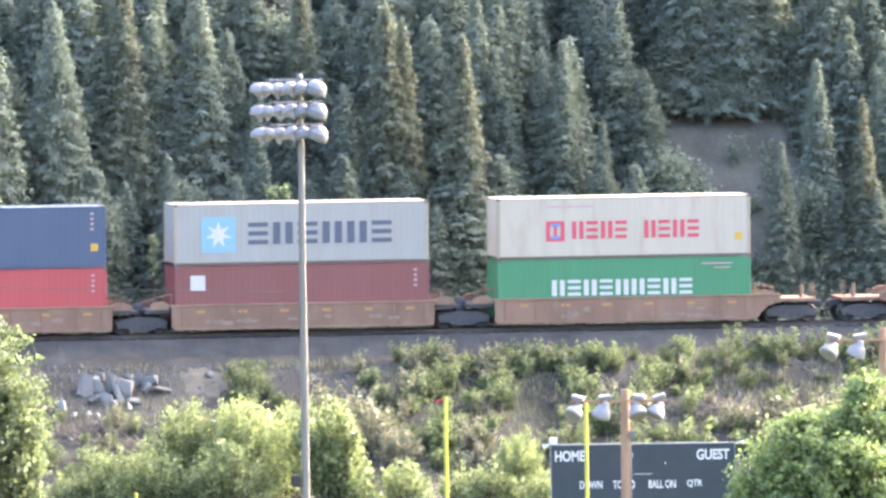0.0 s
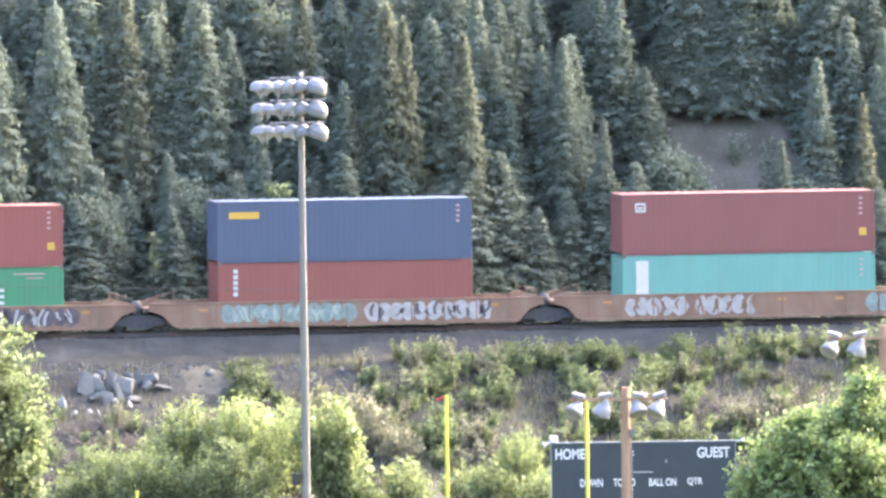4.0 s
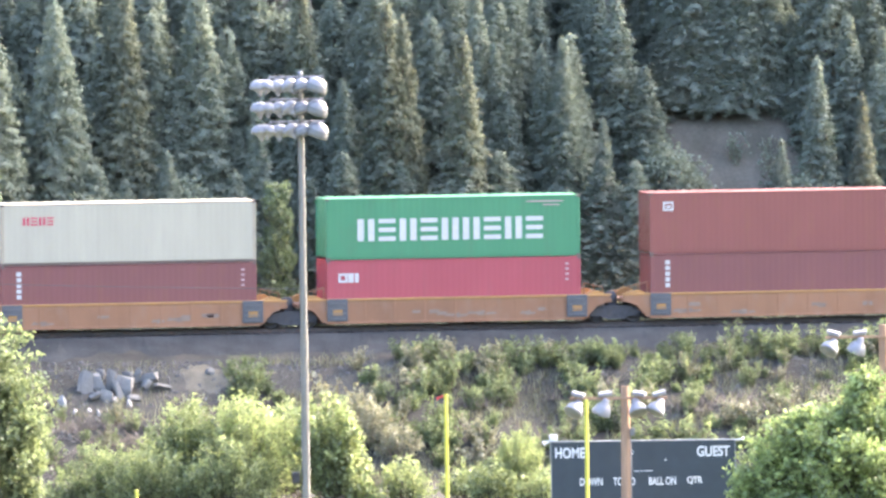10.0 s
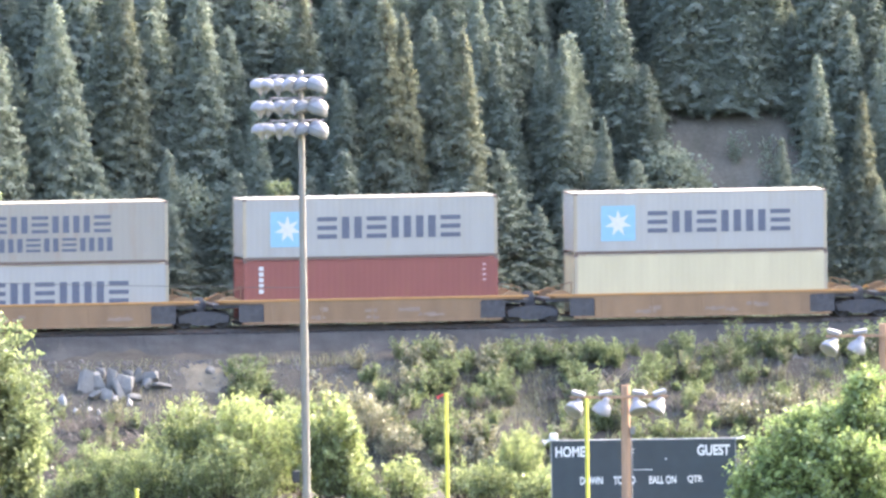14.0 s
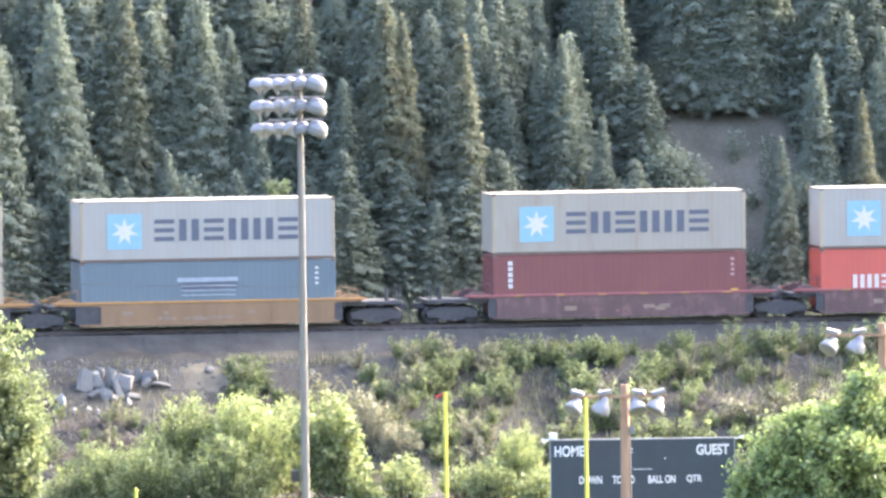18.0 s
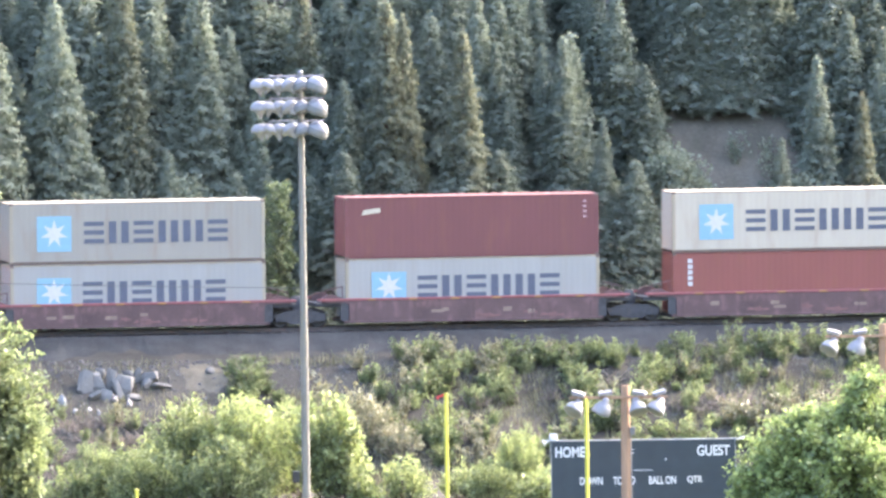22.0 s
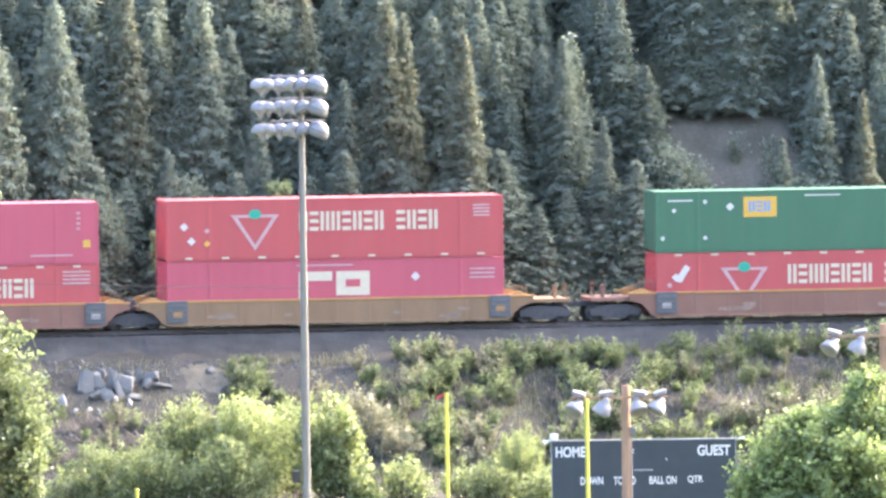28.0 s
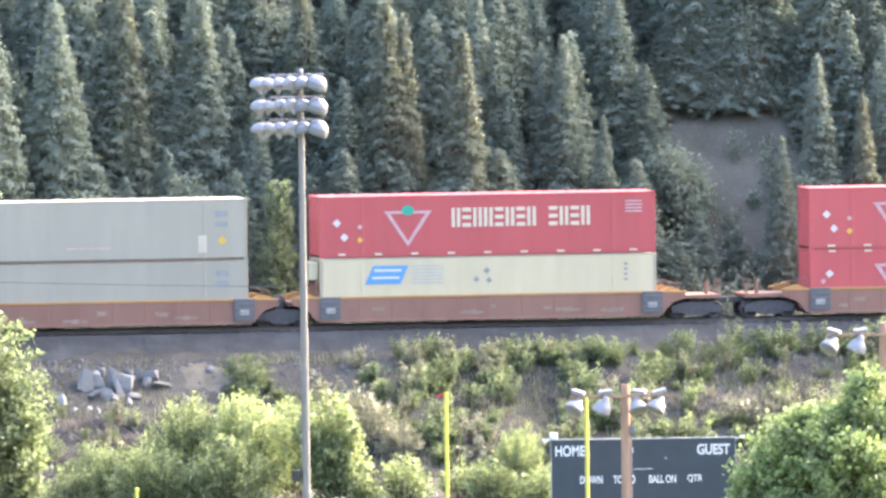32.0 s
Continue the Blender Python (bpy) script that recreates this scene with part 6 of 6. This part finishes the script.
def rocks():
    rnd = random.Random(5)
    kinds = []
    for i in range(4):
        bm = bmesh.new()
        cut = random.Random(i + 3)
        for _ in range(13):
            v = Vector((cut.gauss(0, 1), cut.gauss(0, 0.8), cut.gauss(0, 0.9))).normalized() * cut.uniform(0.38, 0.58)
            bm.verts.new(v)
        hull = bmesh.ops.convex_hull(bm, input=bm.verts)
        bmesh.ops.delete(bm, geom=[v for v in bm.verts if not v.link_faces], context="VERTS")
        kinds.append(mesh_of(bm, "boulder", ROCK))

    def rock(s, d, k, bright=False):
        k *= 0.92
        ob = new("boulder", kinds[rnd.randrange(4)])
        if bright:
            ob.material_slots[0].link = "OBJECT"
            ob.material_slots[0].material = BRIGHTROCK
        ob.matrix_basis = Matrix.Translation(spot(s, d, 0.12 * k)) @ Euler((rnd.uniform(-0.5, 0.5), rnd.uniform(-0.5, 0.5), rnd.uniform(0, 6))).to_matrix().to_4x4() @ Matrix.Diagonal((k * rnd.uniform(0.6, 1.1), k * 0.7, k * rnd.uniform(0.9, 1.5), 1))
        tagged(ob, "white angular limestone boulder on the bank" if bright else "pale grey limestone boulder on the bank", "boulder", "boulders on the bank")
    rock(-20.2, -9.2, 0.62, True)
    slabs = []
    for i in range(4):
        bm, cut = bmesh.new(), random.Random(i + 40)
        for x, y, z in itertools.product((-0.5, 0.5), (-0.5, 0.5), (-0.5, 0.5)):
            bm.verts.new((x * cut.uniform(0.3, 1.1), y * cut.uniform(0.5, 1.1), z * cut.uniform(0.4, 1.1)))
        for _ in range(9):
            bm.verts.new((cut.uniform(-0.6, 0.6), cut.uniform(-0.75, -0.2), cut.uniform(-0.6, 0.6)))
        bmesh.ops.convex_hull(bm, input=bm.verts)
        bmesh.ops.delete(bm, geom=[v for v in bm.verts if not v.link_faces], context="VERTS")
        slabs.append(mesh_of(bm, "rock_slab", SLABROCK))
    for i, (s, d, w, h, tilt) in enumerate(((-18.85, -7.75, 0.85, 1.15, 6), (-18.2, -7.7, 0.55, 1.3, -14), (-17.95, -8.5, 0.7, 0.6, 20), (-17.55, -7.5, 0.5, 1.25, 12), (-17.3, -8.1, 0.4, 1.1, -22), (-16.95, -7.85, 0.8, 1.35, 5), (-16.75, -8.6, 0.7, 0.35, 8),
                                            (-16.5, -6.9, 0.5, 0.6, -10), (-16.1, -6.8, 0.4, 0.75, 15), (-15.6, -7.0, 0.95, 0.75, -12), (-15.2, -7.5, 0.9, 0.22, 10), (-17.8, -6.7, 0.45, 0.5, 0), (-15.9, -7.4, 0.4, 0.5, 30), (-18.5, -8.6, 0.5, 0.4, -30), (-12.6, -6.3, 0.4, 0.4, 20))):
        ob = new("rock_slab", slabs[i % 4])
        ob.matrix_basis = Matrix.Translation(spot(s, d, 0.12 * h)) @ pose(0, 0, 0, -24 + rnd.uniform(-8, 8), tilt, rnd.uniform(-25, 25)) @ Matrix.Diagonal((w, 0.5, h, 1))
        tagged(ob, "pale grey angular rock slab set in the bank", "rock", "rock slabs of the outcrop")
    for s, d in ((-19.4, -9.4), (-19.0, -9.8), (-18.6, -10.1), (-18.2, -10.4), (-19.7, -9.9), (-17.6, -8.8), (-17.0, -9.3), (-18.8, -10.8)):
        rock(s, d, rnd.uniform(0.3, 0.55), rnd.random() < 0.35)
    for _ in range(34):
        rock(rnd.uniform(-22, -12), rnd.uniform(-12.5, -5.6), rnd.uniform(0.15, 0.4))
    for _ in range(16):
        rock(rnd.uniform(-11, 6), rnd.uniform(-6.0, -5.0), rnd.uniform(0.12, 0.28))
    rock(15.2, 19.5, 0.8, True)


def gravel():
    """Broken stone that has run down from the ballast over the bank."""
    rng = np.random.default_rng(23)
    shape = np.array([(-1, -0.7, -0.5), (0.9, -0.8, -0.5), (0.7, 0.9, -0.5), (-0.8, 0.8, -0.5), (-0.5, -0.4, 0.6), (0.6, -0.2, 0.5), (0.1, 0.6, 0.7)])
    faces = ((0, 1, 5, 4), (1, 2, 5), (2, 6, 5), (2, 3, 6), (3, 0, 4), (3, 4, 6), (4, 5, 6))
    vs, fs = [], []
    for _ in range(5200):
        s, d = rng.uniform(-24, 24), -4.7 - abs(rng.normal()) * 2.6
        r = rng.uniform(0.025, 0.075) * (2.0 if rng.random() < 0.06 else 1.0)
        a = rng.uniform(0, 6.28)
        turn = np.array([(math.cos(a), math.sin(a), 0), (-math.sin(a), math.cos(a), 0), (0, 0, 1)])
        b = len(vs)
        vs += [tuple(v) for v in (shape * rng.uniform(0.6, 1.4, 3) * r) @ turn + np.array(spot(s, d, r * 0.3))]
        fs += [tuple(b + i for i in f) for f in faces]
    tagged(new("gravel", raw("gravel", vs, fs, STONE)), "broken grey stone strewn over the bank", "gravel", kind="stuff")


def dead_brush():
    rng = np.random.default_rng(9)
    for s0, d0, n, spread in ((-20.5, -11.8, 60, 1.0), (-19.0, -11.2, 60, 1.0), (-21.0, -14.5, 80, 1.2), (-19.0, -14.8, 70, 1.2), (-17.5, -12.8, 50, 0.9), (6.0, -8.5, 30, 0.8), (11.5, -10.5, 70, 1.0), (13.2, -11.2, 70, 1.1), (9.6, -11.0, 50, 0.9), (16.8, -9.6, 50, 0.8), (3.5, -9.2, 45, 0.8), (-0.8, -10.2, 50, 0.9), (18.5, -11.4, 50, 0.9), (-2.5, -12.4, 50, 0.9), (-22.0, -12.6, 70, 1.1), (-15.5, -11.5, 50, 0.9), (-20.0, -16.2, 80, 1.3), (-17.0, -15.0, 70, 1.2), (-22.0, -18.0, 90, 1.3), (-19.5, -18.5, 90, 1.3), (-16.5, -18.0, 80, 1.2), (-18.5, -13.0, 70, 1.1), (-21.5, -16.2, 90, 1.2)):
        bm = bmesh.new()
        for _ in range(n):
            p = Vector((rng.normal() * spread * 0.6, rng.normal() * spread * 0.5, rng.uniform(0, 0.1)))
            q = p + Vector((rng.normal() * 0.5, rng.normal() * 0.4, rng.uniform(0.1, 0.8)))
            tube(bm, p, q, rng.uniform(0.012, 0.028), 0.006, 4, False)
        t = part("dead_brush", bm, PALEBARK)
        t.matrix_basis = Matrix.Translation(spot(s0, d0))
        tagged(t, "tangle of dry brown branches on the bank", "dead brush", kind="stuff")


SWAY = []


def tall_shoot():
    """A leafy shoot on the near slope, which the wind bends into view for a moment."""
    x, y = SHOOT
    z = land(x * math.cos(YAW) + y * math.sin(YAW), -x * math.sin(YAW) + y * math.cos(YAW), False)
    t = thing("leafy_shoot", "slender shoot with lime green leaves on the near slope", "shoot", m=pose(x, y, z))
    base = Vector((x, y, z))
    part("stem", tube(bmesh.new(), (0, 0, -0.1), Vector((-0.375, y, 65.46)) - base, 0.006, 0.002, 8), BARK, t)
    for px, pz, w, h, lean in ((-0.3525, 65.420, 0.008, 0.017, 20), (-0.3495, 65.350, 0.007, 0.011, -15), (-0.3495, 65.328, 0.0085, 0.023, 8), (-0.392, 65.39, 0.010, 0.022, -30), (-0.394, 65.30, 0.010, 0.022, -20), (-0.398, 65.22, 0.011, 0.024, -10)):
        bm = bmesh.new()
        rim = [bm.verts.new((w * math.sin(a), 0.002 * math.cos(2 * a), h * (0.55 + 0.5 * math.cos(a)) - 0.6 * h)) for a in (6.283 * k / 12 for k in range(12))]
        mid = bm.verts.new((0, -0.003, 0))
        for k in range(12):
            bm.faces.new((rim[k], rim[(k + 1) % 12], mid))
        leaf = part("leaf", bm, LIME, t)
        leaf.matrix_basis = Matrix.Translation(Vector((px, y, pz)) - base) @ pose(0, 0, 0, 0, lean, 0)
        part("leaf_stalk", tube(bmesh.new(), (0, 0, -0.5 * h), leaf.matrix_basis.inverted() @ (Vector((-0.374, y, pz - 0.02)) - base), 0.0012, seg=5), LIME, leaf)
    SWAY.append((t, x, y, z))


def grass():
    rng = np.random.default_rng(14)
    vs = []
    for _ in range(30000):
        s, d = rng.uniform(-24, 24), rng.uniform(-18, -5.0)
        if s < -12 and rng.random() < 0.75:
            continue
        if noise.noise((s * 0.35, d * 0.35, 20)) < -0.12:
            continue
        c = spot(s, d)
        h = rng.uniform(0.14, 0.42) * (1.5 if rng.random() < 0.3 else 1.0)
        a = rng.uniform(0, 6.28)
        u = Vector((math.cos(a), math.sin(a), 0)) * 0.022
        tip = c + Vector((rng.normal() * 0.10, rng.normal() * 0.10, h))
        vs += [c - u, c + u, tip + u * 0.2, tip - u * 0.2]
    n = len(vs) // 4
    tagged(new("bank_grass", raw("bank_grass", [tuple(v) for v in vs], np.arange(4 * n).reshape(-1, 4).tolist(), GRASS)), "thin dry grass scattered over the bank", "grass", kind="stuff")


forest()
snags()
foreground_trees()
shrubs()
understorey()
dry_bushes()
sun_patch()
aspens()
saplings()
rocks()
gravel()
dead_brush()
grass()
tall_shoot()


# ---- what moves ----
def along(t):
    return float(np.interp(t, [a for a, b in TRAIN], [b for a, b in TRAIN]))


def motions():
    for ob, s0, dz in TRAIN_THINGS:
        walk(ob, [(t, rail_pose(s0 + u, 0.0, dz)) for t, u in TRAIN])
    for ob, x, y, z in SWAY:
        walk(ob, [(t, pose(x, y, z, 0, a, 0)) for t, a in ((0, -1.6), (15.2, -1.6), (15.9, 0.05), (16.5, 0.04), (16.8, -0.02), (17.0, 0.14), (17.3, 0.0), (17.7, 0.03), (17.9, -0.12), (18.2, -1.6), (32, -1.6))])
    turn_rows = [k / 15 for k in range(0, 481)]
    turns = [(t, math.degrees(along(t)) / 0.42) for t in turn_rows]
    for w, x in WHEELS:
        walk(w, [(t, pose(x, 0, 0.42, 0, a, 0)) for t, a in turns])


motions()
